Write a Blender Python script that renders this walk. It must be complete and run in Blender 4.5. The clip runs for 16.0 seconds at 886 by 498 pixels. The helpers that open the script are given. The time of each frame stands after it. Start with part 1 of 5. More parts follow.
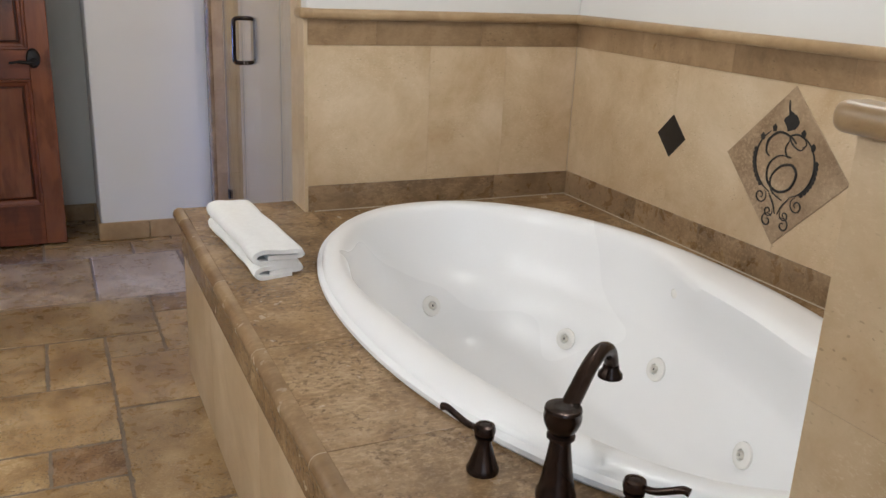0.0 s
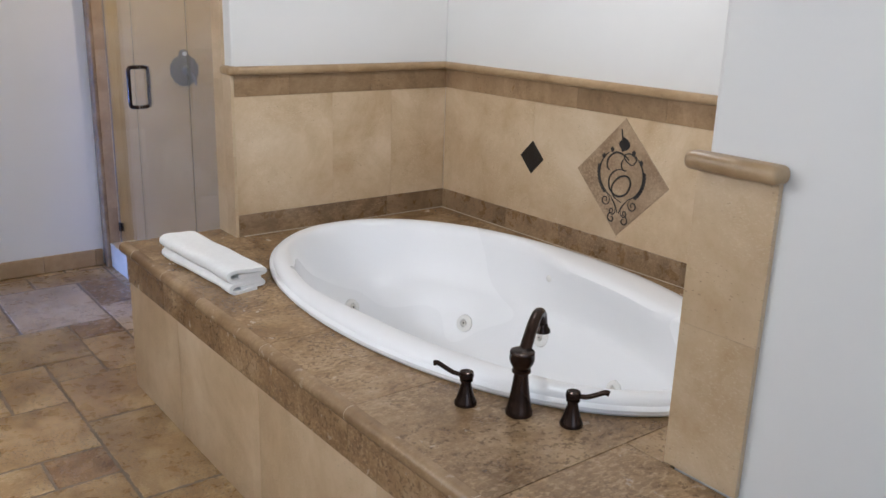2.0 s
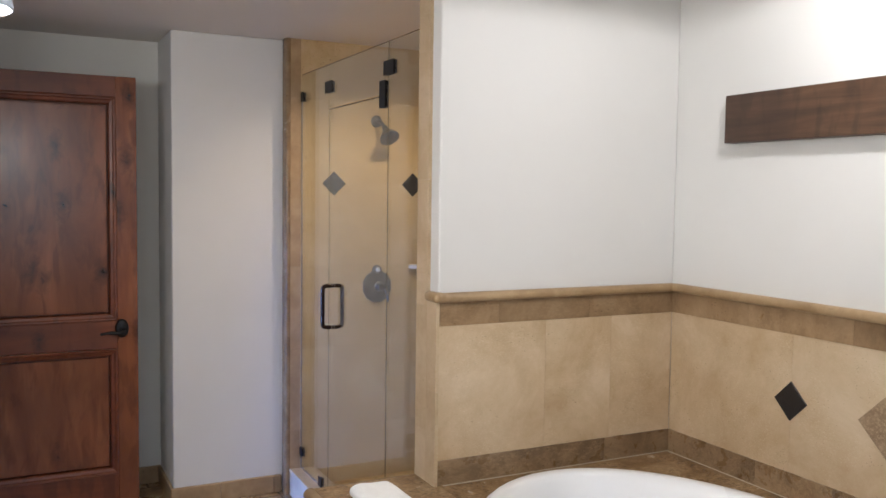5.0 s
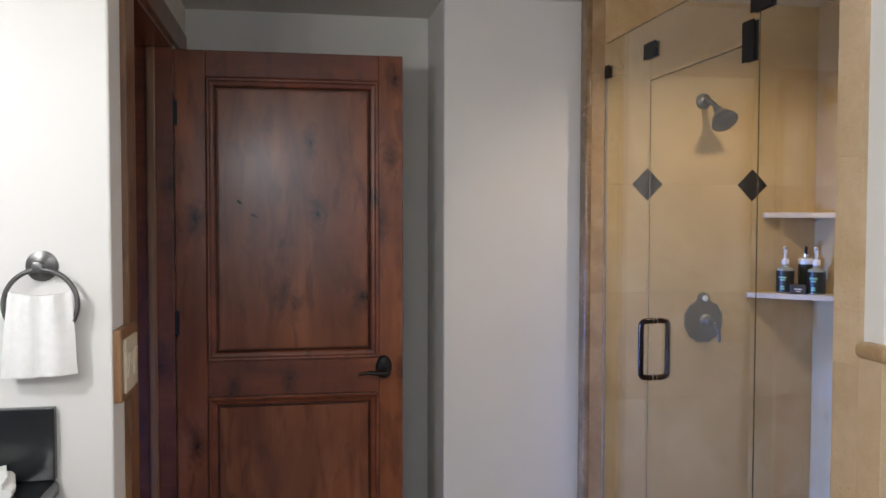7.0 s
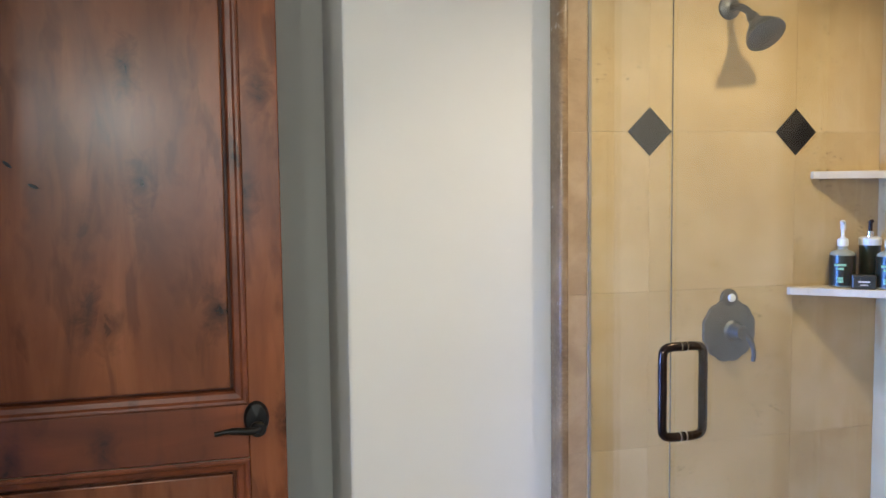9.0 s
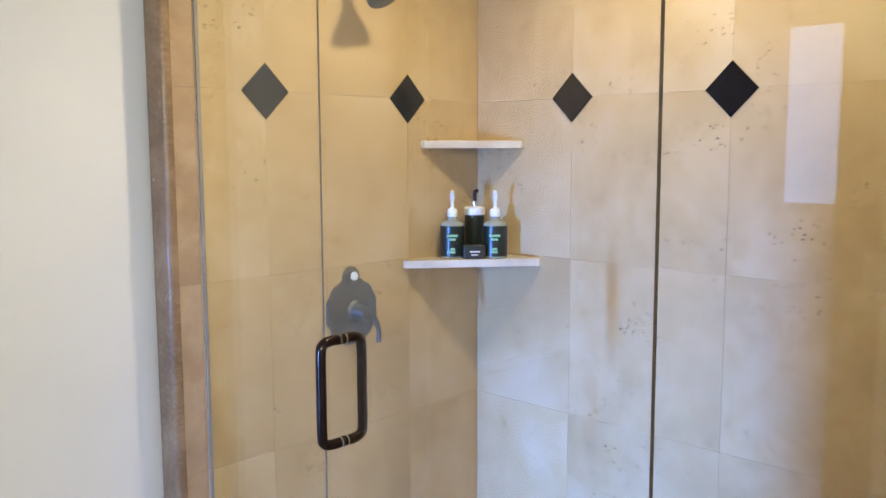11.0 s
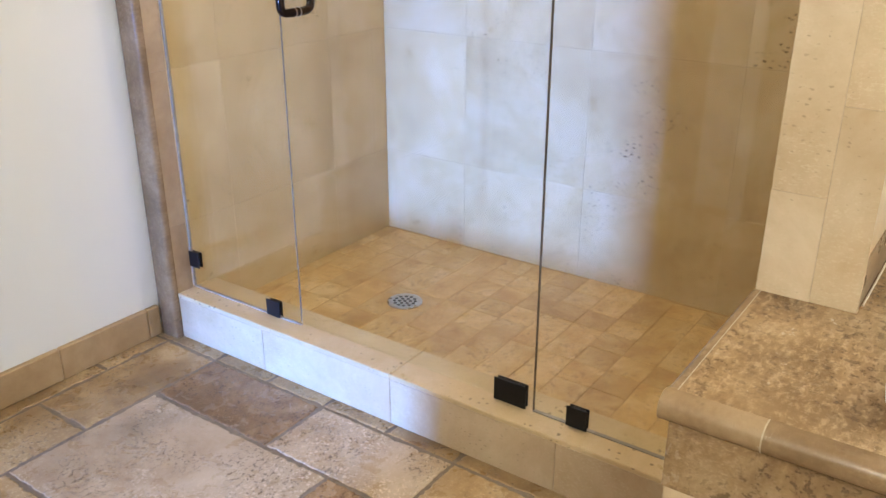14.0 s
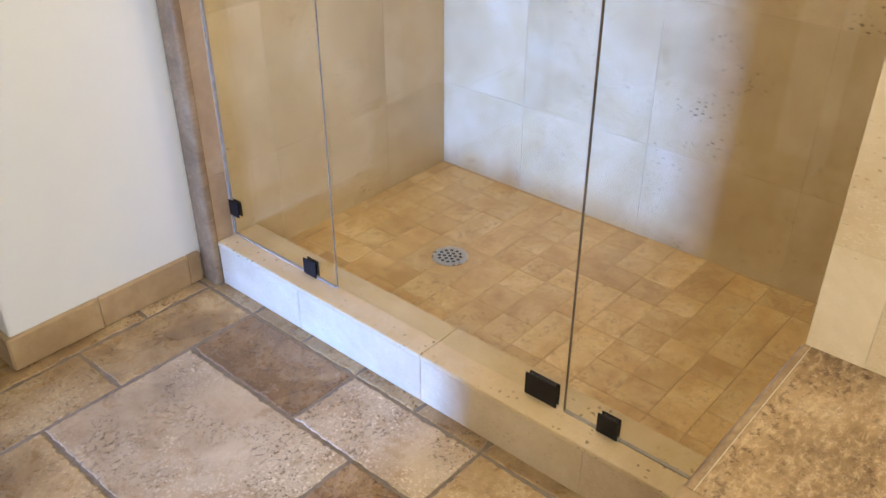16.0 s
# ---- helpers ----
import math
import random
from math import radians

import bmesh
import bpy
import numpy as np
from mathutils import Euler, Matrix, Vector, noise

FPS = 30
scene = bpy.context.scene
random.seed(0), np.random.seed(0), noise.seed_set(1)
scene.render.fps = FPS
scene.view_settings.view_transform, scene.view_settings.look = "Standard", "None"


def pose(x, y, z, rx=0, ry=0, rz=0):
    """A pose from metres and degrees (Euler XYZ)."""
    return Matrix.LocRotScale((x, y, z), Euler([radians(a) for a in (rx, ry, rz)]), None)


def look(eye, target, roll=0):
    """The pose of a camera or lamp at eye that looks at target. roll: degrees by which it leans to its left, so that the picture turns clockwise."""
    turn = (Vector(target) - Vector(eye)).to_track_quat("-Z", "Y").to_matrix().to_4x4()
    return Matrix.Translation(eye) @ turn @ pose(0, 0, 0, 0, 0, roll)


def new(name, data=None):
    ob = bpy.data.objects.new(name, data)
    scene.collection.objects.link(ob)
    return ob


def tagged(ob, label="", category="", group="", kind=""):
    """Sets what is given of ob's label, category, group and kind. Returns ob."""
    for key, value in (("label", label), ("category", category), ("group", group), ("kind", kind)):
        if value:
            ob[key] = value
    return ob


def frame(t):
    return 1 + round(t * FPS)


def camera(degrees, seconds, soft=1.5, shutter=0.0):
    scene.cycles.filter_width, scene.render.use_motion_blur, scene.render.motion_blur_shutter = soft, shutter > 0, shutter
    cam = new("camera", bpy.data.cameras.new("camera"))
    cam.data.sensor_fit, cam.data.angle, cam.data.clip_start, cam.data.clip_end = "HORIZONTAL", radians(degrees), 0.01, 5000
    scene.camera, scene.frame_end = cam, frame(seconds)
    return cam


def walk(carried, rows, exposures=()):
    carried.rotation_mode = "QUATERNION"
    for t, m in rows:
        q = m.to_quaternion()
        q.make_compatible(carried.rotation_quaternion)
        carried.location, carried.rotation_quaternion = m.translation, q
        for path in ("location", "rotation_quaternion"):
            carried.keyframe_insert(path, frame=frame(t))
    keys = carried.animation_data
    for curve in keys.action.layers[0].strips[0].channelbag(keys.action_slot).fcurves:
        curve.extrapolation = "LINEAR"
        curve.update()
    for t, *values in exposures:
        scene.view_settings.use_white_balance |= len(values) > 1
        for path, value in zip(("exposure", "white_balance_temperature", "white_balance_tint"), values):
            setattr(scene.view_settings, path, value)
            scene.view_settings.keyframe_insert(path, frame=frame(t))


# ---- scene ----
cam = camera(54.6, 16.0)
PATH = [
    (0, (0.573, 0.512, 1.318), (1.38, 2.238, 0.71), 2.5),
    (0.5, (0.502, 0.515, 1.36), (1.456, 2.149, 0.713), 2.2),
    (1, (0.275, 0.404, 1.403), (1.334, 1.966, 0.742), 1.9),
    (1.5, (0.104, 0.282, 1.456), (1.242, 1.799, 0.821), 1.9),
    (2, (-0.011, 0.179, 1.475), (1.17, 1.69, 0.908), 1.8),
    (2.5, (-0.113, 0.119, 1.51), (1.083, 1.643, 1.012), 1.7),
    (3, (-0.133, 0.12, 1.522), (1.05, 1.679, 1.109), 1.4),
    (3.2, (-0.134, 0.144, 1.531), (1.041, 1.717, 1.151), 1.5),
    (5.3, (0.093, 0.775, 1.518), (0.905, 2.6, 1.416), 0.6),
    (5.5, (0.093, 0.854, 1.512), (0.842, 2.706, 1.422), 0.5),
    (6, (0.115, 1.111, 1.495), (0.699, 3.022, 1.419), 0.3),
    (6.5, (0.166, 1.375, 1.47), (0.614, 3.323, 1.394), 0.2),
    (7, (0.201, 1.674, 1.455), (0.542, 3.643, 1.374), 0.1),
    (7.5, (0.231, 1.964, 1.466), (0.469, 3.948, 1.371), -0.0),
    (8, (0.284, 2.254, 1.443), (0.478, 4.242, 1.34), -0.2),
    (8.5, (0.411, 2.535, 1.436), (0.674, 4.515, 1.321), -0.2),
    (9, (0.459, 2.771, 1.447), (0.959, 4.702, 1.292), -0.7),
    (9.5, (0.503, 2.996, 1.445), (1.305, 4.818, 1.247), -0.4),
    (10, (0.585, 3.214, 1.44), (1.656, 4.889, 1.221), 0.0),
    (10.2, (0.584, 3.255, 1.431), (1.738, 4.875, 1.212), 0.0),
    (12.3, (-0.02, 2.92, 1.452), (1.641, 4.003, 1.19), -0.2),
    (12.5, (-0.046, 2.917, 1.416), (1.628, 3.977, 1.148), -0.2),
    (13, (-0.04, 2.932, 1.323), (1.632, 3.983, 1.009), -0.4),
    (13.5, (-0.036, 2.963, 1.226), (1.579, 4.018, 0.699), -0.1),
    (14, (-0.016, 2.968, 1.168), (1.491, 4.028, 0.39), -0.0),
    (14.5, (0.057, 2.99, 1.159), (1.446, 4.048, 0.183), -0.1),
    (15, (0.193, 3.077, 1.181), (1.501, 4.145, 0.109), 0.0),
    (15.5, (0.246, 3.106, 1.245), (1.511, 4.18, 0.127), 0.1),
    (16, (0.212, 3.021, 1.338), (1.493, 4.143, 0.289), -0.1),
]
walk(cam, [(t, look(eye, target, roll)) for t, eye, target, roll in PATH],
     exposures=[(0, -0.12, 5800, 8), (1.5, -0.12, 5500, 8), (2.5, -0.13, 5450, 12), (3.2, -0.26, 5500, 12), (5.3, -0.05, 5800, 10), (6.5, -0.17, 5800, 9), (7.5, -0.12, 5700, 9), (8.0, 0.08, 5850, 7), (8.5, 0.36, 5850, 1),
                (10.0, 0.53, 5700, -1), (12.5, 0.56, 6000, 3), (14.5, 0.85, 6250, 1), (16, 0.82, 6350, 1)])

# ---- world and light ----
world = bpy.data.worlds.new("world")
scene.world = world
world.use_nodes = True
wn = world.node_tree
sky = wn.nodes.new("ShaderNodeTexSky")
sky.sky_type = 'NISHITA'
sky.sun_disc = False
sky.sun_elevation = radians(38)
sky.sun_rotation = radians(200)
wn.nodes["Background"].inputs["Strength"].default_value = 0.12
wn.links.new(sky.outputs[0], wn.nodes["Background"].inputs["Color"])


def area_lamp(name, m, w, h, power, colour):
    d = bpy.data.lights.new(name, 'AREA')
    d.shape, d.size, d.size_y, d.energy, d.color = 'RECTANGLE', w, h, power, colour
    ob = new(name, d)
    ob.matrix_world = m
    return ob


def point_lamp(name, at, power, colour, radius=0.04, spot=0, blend=0.12):
    d = bpy.data.lights.new(name, 'SPOT' if spot else 'POINT')
    d.energy, d.color, d.shadow_soft_size = power, colour, radius
    if spot:
        d.spot_size, d.spot_blend = radians(spot), blend
    ob = new(name, d)
    ob.location = at
    return ob


DAY = (0.16, 0.33, 1.0)
WARM = (1.0, 0.76, 0.5)
SOFT = (1.0, 0.925, 0.82)
# daylight in the window of the next room, seen through the doorway
hall_day = area_lamp("hall_daylight", look((-3.15, 4.3, 0.6), (2.2, 4.4, 0.36)), 0.2, 0.9, 21, DAY)
hall_day.data.spread = radians(36)
# daylight in the window behind the start of the walk
area_lamp("room_daylight", look((0.2, -1.42, 1.5), (0.5, 2.0, 1.1)), 1.3, 1.1, 10, (0.62, 0.8, 1.0))
# ceiling fills over the walk and the tub, added out of view
for px, py, watts in ((0.35, 0.6, 10), (1.75, 2.1, 26)):
    point_lamp("downlight_bulb", (px, py, 2.235), watts, SOFT, 0.045, 178)
point_lamp("pendant_bulb", (-0.01, 2.3, 1.79), 10.5, SOFT, 0.008)
for py, watts in ((1.5, 14), (2.1, 21), (2.9, 26)):
    point_lamp("vanity_bulb", (-0.8, py, 1.88), watts, SOFT, 0.035)
point_lamp("shower_bulb", (1.76, 4.12, 2.225), 26, WARM, 0.045, 155, 0.6)

# ---- materials ----


def mat_nodes(name):
    m = bpy.data.materials.new(name)
    m.use_nodes = True
    nt = m.node_tree
    return m, nt, nt.nodes["Principled BSDF"]


def nd(nt, kind, **vals):
    n = nt.nodes.new(kind)
    for k, v in vals.items():
        n.inputs[k].default_value = v
    return n


def ramp(nt, src, stops):
    r = nt.nodes.new("ShaderNodeValToRGB")
    el = r.color_ramp.elements
    while len(el) < len(stops):
        el.new(0.5)
    for e, (p, c) in zip(el, stops):
        e.position, e.color = p, (c, c, c, 1) if isinstance(c, (int, float)) else (*c, 1)
    nt.links.new(src, r.inputs[0])
    return r.outputs[0]


def mixc(nt, fac, a, b, mode='MIX'):
    x = nt.nodes.new("ShaderNodeMix")
    x.data_type, x.blend_type = 'RGBA', mode
    for sock, v in ((x.inputs[0], fac), (x.inputs[6], a), (x.inputs[7], b)):
        if isinstance(v, (int, float)):
            sock.default_value = v
        elif isinstance(v, tuple):
            sock.default_value = (*v, 1)
        else:
            nt.links.new(v, sock)
    return x.outputs[2]


def math_n(nt, op, a, b=0.0):
    x = nt.nodes.new("ShaderNodeMath")
    x.operation = op
    for sock, v in ((x.inputs[0], a), (x.inputs[1], b)):
        if isinstance(v, (int, float)):
            sock.default_value = v
        else:
            nt.links.new(v, sock)
    return x.outputs[0]


def place(nt, scale=(1, 1, 1), shuffle=True):
    """Position in metres, shifted piece by piece."""
    g = nt.nodes.new("ShaderNodeNewGeometry")
    out = g.outputs["Position"]
    if shuffle:
        oi = nt.nodes.new("ShaderNodeObjectInfo")
        sc = nt.nodes.new("ShaderNodeVectorMath")
        sc.operation = 'MULTIPLY_ADD'
        cb = nt.nodes.new("ShaderNodeCombineXYZ")
        for k, f in enumerate((31.0, 17.0, 23.0)):
            nt.links.new(math_n(nt, 'MULTIPLY', oi.outputs["Random"], f), cb.inputs[k])
        sc.inputs[1].default_value = (1, 1, 1)
        nt.links.new(out, sc.inputs[0])
        nt.links.new(cb.outputs[0], sc.inputs[2])
        out = sc.outputs[0]
    mp = nt.nodes.new("ShaderNodeMapping")
    mp.inputs["Scale"].default_value = scale
    nt.links.new(out, mp.inputs[0])
    return mp.outputs[0]


def noise_n(nt, vec, scale, detail=4.0, rough=0.55, distort=0.0):
    n = nd(nt, "ShaderNodeTexNoise", Scale=scale, Detail=detail, Roughness=rough, Distortion=distort)
    nt.links.new(vec, n.inputs["Vector"])
    return n.outputs["Fac"]


def bump(nt, bsdf, height, strength, dist=0.002):
    b = nd(nt, "ShaderNodeBump", Strength=strength, Distance=dist)
    nt.links.new(height, b.inputs["Height"])
    nt.links.new(b.outputs[0], bsdf.inputs["Normal"])


def travertine(name, dark, mid, light, pits=0.5, fleck=0.0, rough=0.35, vary=0.25, coarse=3.2, blot=0.5, pit_size=26.0, pit_from=0.62, pit_open=0.45, worm=0.0, chalk=0.0, stretch=2.0):
    m, nt, bs = mat_nodes(name)
    v = place(nt)
    cloud = noise_n(nt, v, coarse, 8, 0.68, 0.35)
    fine = noise_n(nt, v, 17, 6, 0.62, 0.4)
    col = ramp(nt, cloud, [(0.34, dark), (0.5, mid), (0.66, light)])
    vs = place(nt, (1, 1, stretch))
    col = mixc(nt, ramp(nt, fine, [(0.35, 0.0), (0.7, 0.25)]), col, light)
    col = mixc(nt, ramp(nt, noise_n(nt, v, 7, 3, 0.5, 1.5), [(0.52, 0.0), (0.7, blot)]), col, dark)
    if fleck:
        patch = ramp(nt, noise_n(nt, v, 4.0, 2, 0.5), [(0.38, 0.25), (0.6, 1.0)])
        fl = noise_n(nt, place(nt, (48, 95, 110)), 1.0, 5, 0.7, 0.4)
        col = mixc(nt, math_n(nt, 'MULTIPLY', patch, ramp(nt, fl, [(0.5, 0.0), (0.62, fleck)])), col, tuple(min(1, c * 1.7 + 0.04) for c in light))
        col = mixc(nt, math_n(nt, 'MULTIPLY', patch, ramp(nt, fl, [(0.32, fleck), (0.45, 0.0)])), col, tuple(c * 0.55 for c in dark))
    if chalk:
        pale = ramp(nt, noise_n(nt, v, 5.0, 4, 0.6), [(0.42, 0.1), (0.6, 1.0)])
        dust = ramp(nt, noise_n(nt, vs, 120, 5, 0.7, 0.4), [(0.53, 0.0), (0.62, chalk)])
        col = mixc(nt, math_n(nt, 'MULTIPLY', pale, dust), col, tuple(min(0.85, c * 1.25 + 0.12) for c in light))
    warp = nd(nt, "ShaderNodeTexNoise", Scale=pit_size * 1.6, Detail=3.0)
    nt.links.new(vs, warp.inputs["Vector"])
    shift = nt.nodes.new("ShaderNodeVectorMath")
    shift.operation = 'MULTIPLY_ADD'
    shift.inputs[1].default_value = (0.8 / pit_size,) * 3
    nt.links.new(warp.outputs["Color"], shift.inputs[0])
    nt.links.new(vs, shift.inputs[2])
    cell = nd(nt, "ShaderNodeTexVoronoi", Scale=pit_size)
    nt.links.new(shift.outputs[0], cell.inputs["Vector"])
    pick = ramp(nt, cell.outputs["Color"], [(pit_from, 0.0), (pit_from + 0.05, 1.0)])
    size = math_n(nt, 'ADD', cell.outputs["Distance"], math_n(nt, 'MULTIPLY', noise_n(nt, v, 7, 2, 0.5), pit_open))
    crowd = ramp(nt, noise_n(nt, vs, 4.2, 3, 0.6), [(0.4, 0.0), (0.6, 1.0)])
    hole = math_n(nt, 'MULTIPLY', math_n(nt, 'MULTIPLY', ramp(nt, size, [(0.34, 1.0), (0.42, 0.0)]), pick), crowd)
    specks = ramp(nt, noise_n(nt, vs, pit_size * 2.2, 4, 0.65, 0.6), [(0.635, 0.0), (0.69, 0.45)])
    deep = hole
    hole = math_n(nt, 'MAXIMUM', hole, math_n(nt, 'MULTIPLY', specks, crowd))
    if worm:
        eaten = ramp(nt, noise_n(nt, v, worm, 5, 0.68, 0.3), [(0.55, 0.0), (0.6, 1.0)])
        hole = math_n(nt, 'MAXIMUM', math_n(nt, 'MULTIPLY', hole, 0.6), math_n(nt, 'MULTIPLY', eaten, ramp(nt, noise_n(nt, v, 6, 3, 0.55), [(0.4, 0.0), (0.55, 1.0)])))
    col = mixc(nt, math_n(nt, 'MULTIPLY', hole, pits), col, tuple(c * 0.45 for c in dark))
    oi = nt.nodes.new("ShaderNodeObjectInfo")
    hv = nd(nt, "ShaderNodeHueSaturation")
    nt.links.new(math_n(nt, 'ADD', math_n(nt, 'MULTIPLY', oi.outputs["Random"], vary), 1 - vary / 2), hv.inputs["Value"])
    nt.links.new(col, hv.inputs["Color"])
    nt.links.new(hv.outputs[0], bs.inputs["Base Color"])
    nt.links.new(ramp(nt, fine, [(0.3, rough - 0.03), (0.75, rough + 0.05)]), bs.inputs["Roughness"])
    h = math_n(nt, 'SUBTRACT', math_n(nt, 'MULTIPLY', fine, 0.05), math_n(nt, 'MULTIPLY', hole if worm else deep, pits))
    bump(nt, bs, h, 0.6 if worm else 0.14, 0.0035 if worm else 0.0015)
    return m


def plaster(name, colour, tint):
    m, nt, bs = mat_nodes(name)
    v = place(nt, shuffle=False)
    col = mixc(nt, ramp(nt, noise_n(nt, v, 1.7, 4, 0.5, 0.8), [(0.35, 0.0), (0.75, 0.55)]), colour, tint)
    nt.links.new(col, bs.inputs["Base Color"])
    bs.inputs["Roughness"].default_value = 0.62
    h = math_n(nt, 'ADD', noise_n(nt, v, 5, 5, 0.5, 1.2), math_n(nt, 'MULTIPLY', noise_n(nt, v, 90, 3), 0.12))
    bump(nt, bs, h, 0.16, 0.006)
    return m


def wood(name, dark, mid, light, along=(14, 14, 1.1), knots=1.0, rough=0.33):
    m, nt, bs = mat_nodes(name)
    v = place(nt, along)
    grain = noise_n(nt, v, 1.6, 6, 0.6, 1.4)
    fib = noise_n(nt, place(nt, tuple(a * 6 for a in along)), 1.2, 4, 0.6, 0.3)
    col = ramp(nt, grain, [(0.24, dark), (0.5, mid), (0.78, light)])
    col = mixc(nt, ramp(nt, fib, [(0.35, 0.16), (0.65, 0.0)]), col, dark)
    blot = noise_n(nt, place(nt, (1.5, 1.5, 0.45)), 13.0, 3, 0.5, 0.5)
    col = mixc(nt, ramp(nt, blot, [(0.52, 0.0), (0.64, 0.42 * knots)]), col, tuple(c * 0.4 for c in dark))
    wide = noise_n(nt, place(nt, (1, 1, 0.5)), 4.0, 2, 0.5, 0.4)
    col = mixc(nt, ramp(nt, wide, [(0.42, 0.0), (0.66, 0.6 * knots)]), col, dark)
    vo = nd(nt, "ShaderNodeTexVoronoi", Scale=1.0, Randomness=1.0)
    vo.voronoi_dimensions = '2D'
    sep = nt.nodes.new("ShaderNodeSeparateXYZ")
    nt.links.new(place(nt, (7.5, 7.5, 3.6)), sep.inputs[0])
    flat = nt.nodes.new("ShaderNodeCombineXYZ")
    nt.links.new(math_n(nt, 'ADD', sep.outputs[0], sep.outputs[1]), flat.inputs[0])
    nt.links.new(sep.outputs[2], flat.inputs[1])
    nt.links.new(flat.outputs[0], vo.inputs["Vector"])
    wob = math_n(nt, 'ADD', vo.outputs["Distance"], math_n(nt, 'MULTIPLY', noise_n(nt, place(nt), 24, 4, 0.65, 0.8), 0.55))
    kh = ramp(nt, wob, [(0.3, 0.92 * knots), (0.58, 0.0)])
    chosen = ramp(nt, vo.outputs["Color"], [(0.58, 0.0), (0.66, 1.0)])
    col = mixc(nt, math_n(nt, 'MULTIPLY', kh, chosen), col, tuple(c * 0.45 for c in dark))
    kn = ramp(nt, wob, [(0.27, knots), (0.32, 0.0)])
    col = mixc(nt, math_n(nt, 'MULTIPLY', kn, chosen), col, tuple(c * 0.2 for c in dark))
    oi = nt.nodes.new("ShaderNodeObjectInfo")
    hv = nd(nt, "ShaderNodeHueSaturation")
    nt.links.new(math_n(nt, 'ADD', math_n(nt, 'MULTIPLY', oi.outputs["Random"], 0.14), 0.93), hv.inputs["Value"])
    nt.links.new(col, hv.inputs["Color"])
    nt.links.new(hv.outputs[0], bs.inputs["Base Color"])
    bs.inputs["Roughness"].default_value = rough
    bump(nt, bs, math_n(nt, 'ADD', fib, math_n(nt, 'MULTIPLY', grain, 0.6)), 0.1, 0.0012)
    return m


def plain(name, colour, rough=0.4, metal=0.0, mottle=0.12, grain=60.0, relief=0.05, coat=0.0):
    m, nt, bs = mat_nodes(name)
    v = place(nt)
    n = noise_n(nt, v, grain, 4)
    big = noise_n(nt, v, grain / 7, 3)
    f = ramp(nt, math_n(nt, 'ADD', math_n(nt, 'MULTIPLY', n, 0.5), math_n(nt, 'MULTIPLY', big, 0.5)), [(0.35, 0.0), (0.7, 1.0)])
    nt.links.new(mixc(nt, f, tuple(c * (1 - mottle) for c in colour), tuple(min(1, c * (1 + mottle)) for c in colour)), bs.inputs["Base Color"])
    bs.inputs["Metallic"].default_value = metal
    bs.inputs["Coat Weight"].default_value = coat
    nt.links.new(ramp(nt, big, [(0.3, max(0.02, rough - 0.05)), (0.7, rough + 0.06)]), bs.inputs["Roughness"])
    if relief:
        bump(nt, bs, n, relief, 0.001)
    return m


def clear_glass(name, tint, gloss=1.0):
    m, nt, bs = mat_nodes(name)
    nt.nodes.remove(bs)
    tr = nd(nt, "ShaderNodeBsdfTransparent", Color=(*tint, 1))
    gl = nd(nt, "ShaderNodeBsdfGlossy", Roughness=0.01, Color=(0.95, 0.97, 1, 1))
    lw = nd(nt, "ShaderNodeLayerWeight", Blend=0.5)
    fres = math_n(nt, 'ADD', math_n(nt, 'MULTIPLY', math_n(nt, 'POWER', lw.outputs["Facing"], 5.0), 0.9), 0.04)
    mx = nt.nodes.new("ShaderNodeMixShader")
    nt.links.new(math_n(nt, 'MULTIPLY', fres, gloss), mx.inputs[0])
    nt.links.new(tr.outputs[0], mx.inputs[1])
    nt.links.new(gl.outputs[0], mx.inputs[2])
    nt.links.new(mx.outputs[0], nt.nodes["Material Output"].inputs[0])
    return m


def glow(name, colour, strength):
    m, nt, bs = mat_nodes(name)
    bs.inputs["Base Color"].default_value = (*colour, 1)
    bs.inputs["Emission Color"].default_value = (*colour, 1)
    bs.inputs["Emission Strength"].default_value = strength
    return m


TRAV = travertine("travertine_cream", (0.435, 0.303, 0.168), (0.535, 0.4, 0.245), (0.64, 0.51, 0.35), pits=0.55, vary=0.09, rough=0.36, coarse=3.2, blot=0.12, pit_size=75.0, pit_from=0.5, pit_open=0.42, chalk=0.2)
SHOWER = travertine("travertine_shower", (0.45, 0.318, 0.155), (0.53, 0.388, 0.203), (0.625, 0.49, 0.305), pits=0.95, vary=0.08, rough=0.3, coarse=2.6, blot=0.05, pit_size=48.0, pit_from=0.3, pit_open=0.42, chalk=0.1)
NOCE = travertine("travertine_brown", (0.15, 0.086, 0.036), (0.262, 0.163, 0.078), (0.39, 0.267, 0.145), pits=0.6, fleck=0.28, worm=80.0, vary=0.18, rough=0.24, coarse=5.5, chalk=0.2)
BANDS = travertine("travertine_band", (0.125, 0.076, 0.036), (0.23, 0.147, 0.075), (0.34, 0.232, 0.13), pits=0.75, fleck=0.25, vary=0.2, rough=0.28, coarse=7.0, pit_size=60.0, pit_from=0.45, chalk=0.12)
FRIEZE = travertine("travertine_frieze", (0.19, 0.116, 0.055), (0.29, 0.186, 0.096), (0.38, 0.26, 0.148), pits=0.65, fleck=0.1, vary=0.22, rough=0.3, coarse=6.0, blot=0.3, pit_size=60.0, pit_from=0.55)
MEDAL = travertine("travertine_medallion", (0.24, 0.155, 0.085), (0.345, 0.238, 0.14), (0.44, 0.32, 0.2), pits=0.6, fleck=0.3, rough=0.32, coarse=8.0, blot=0.3, pit_size=60.0)
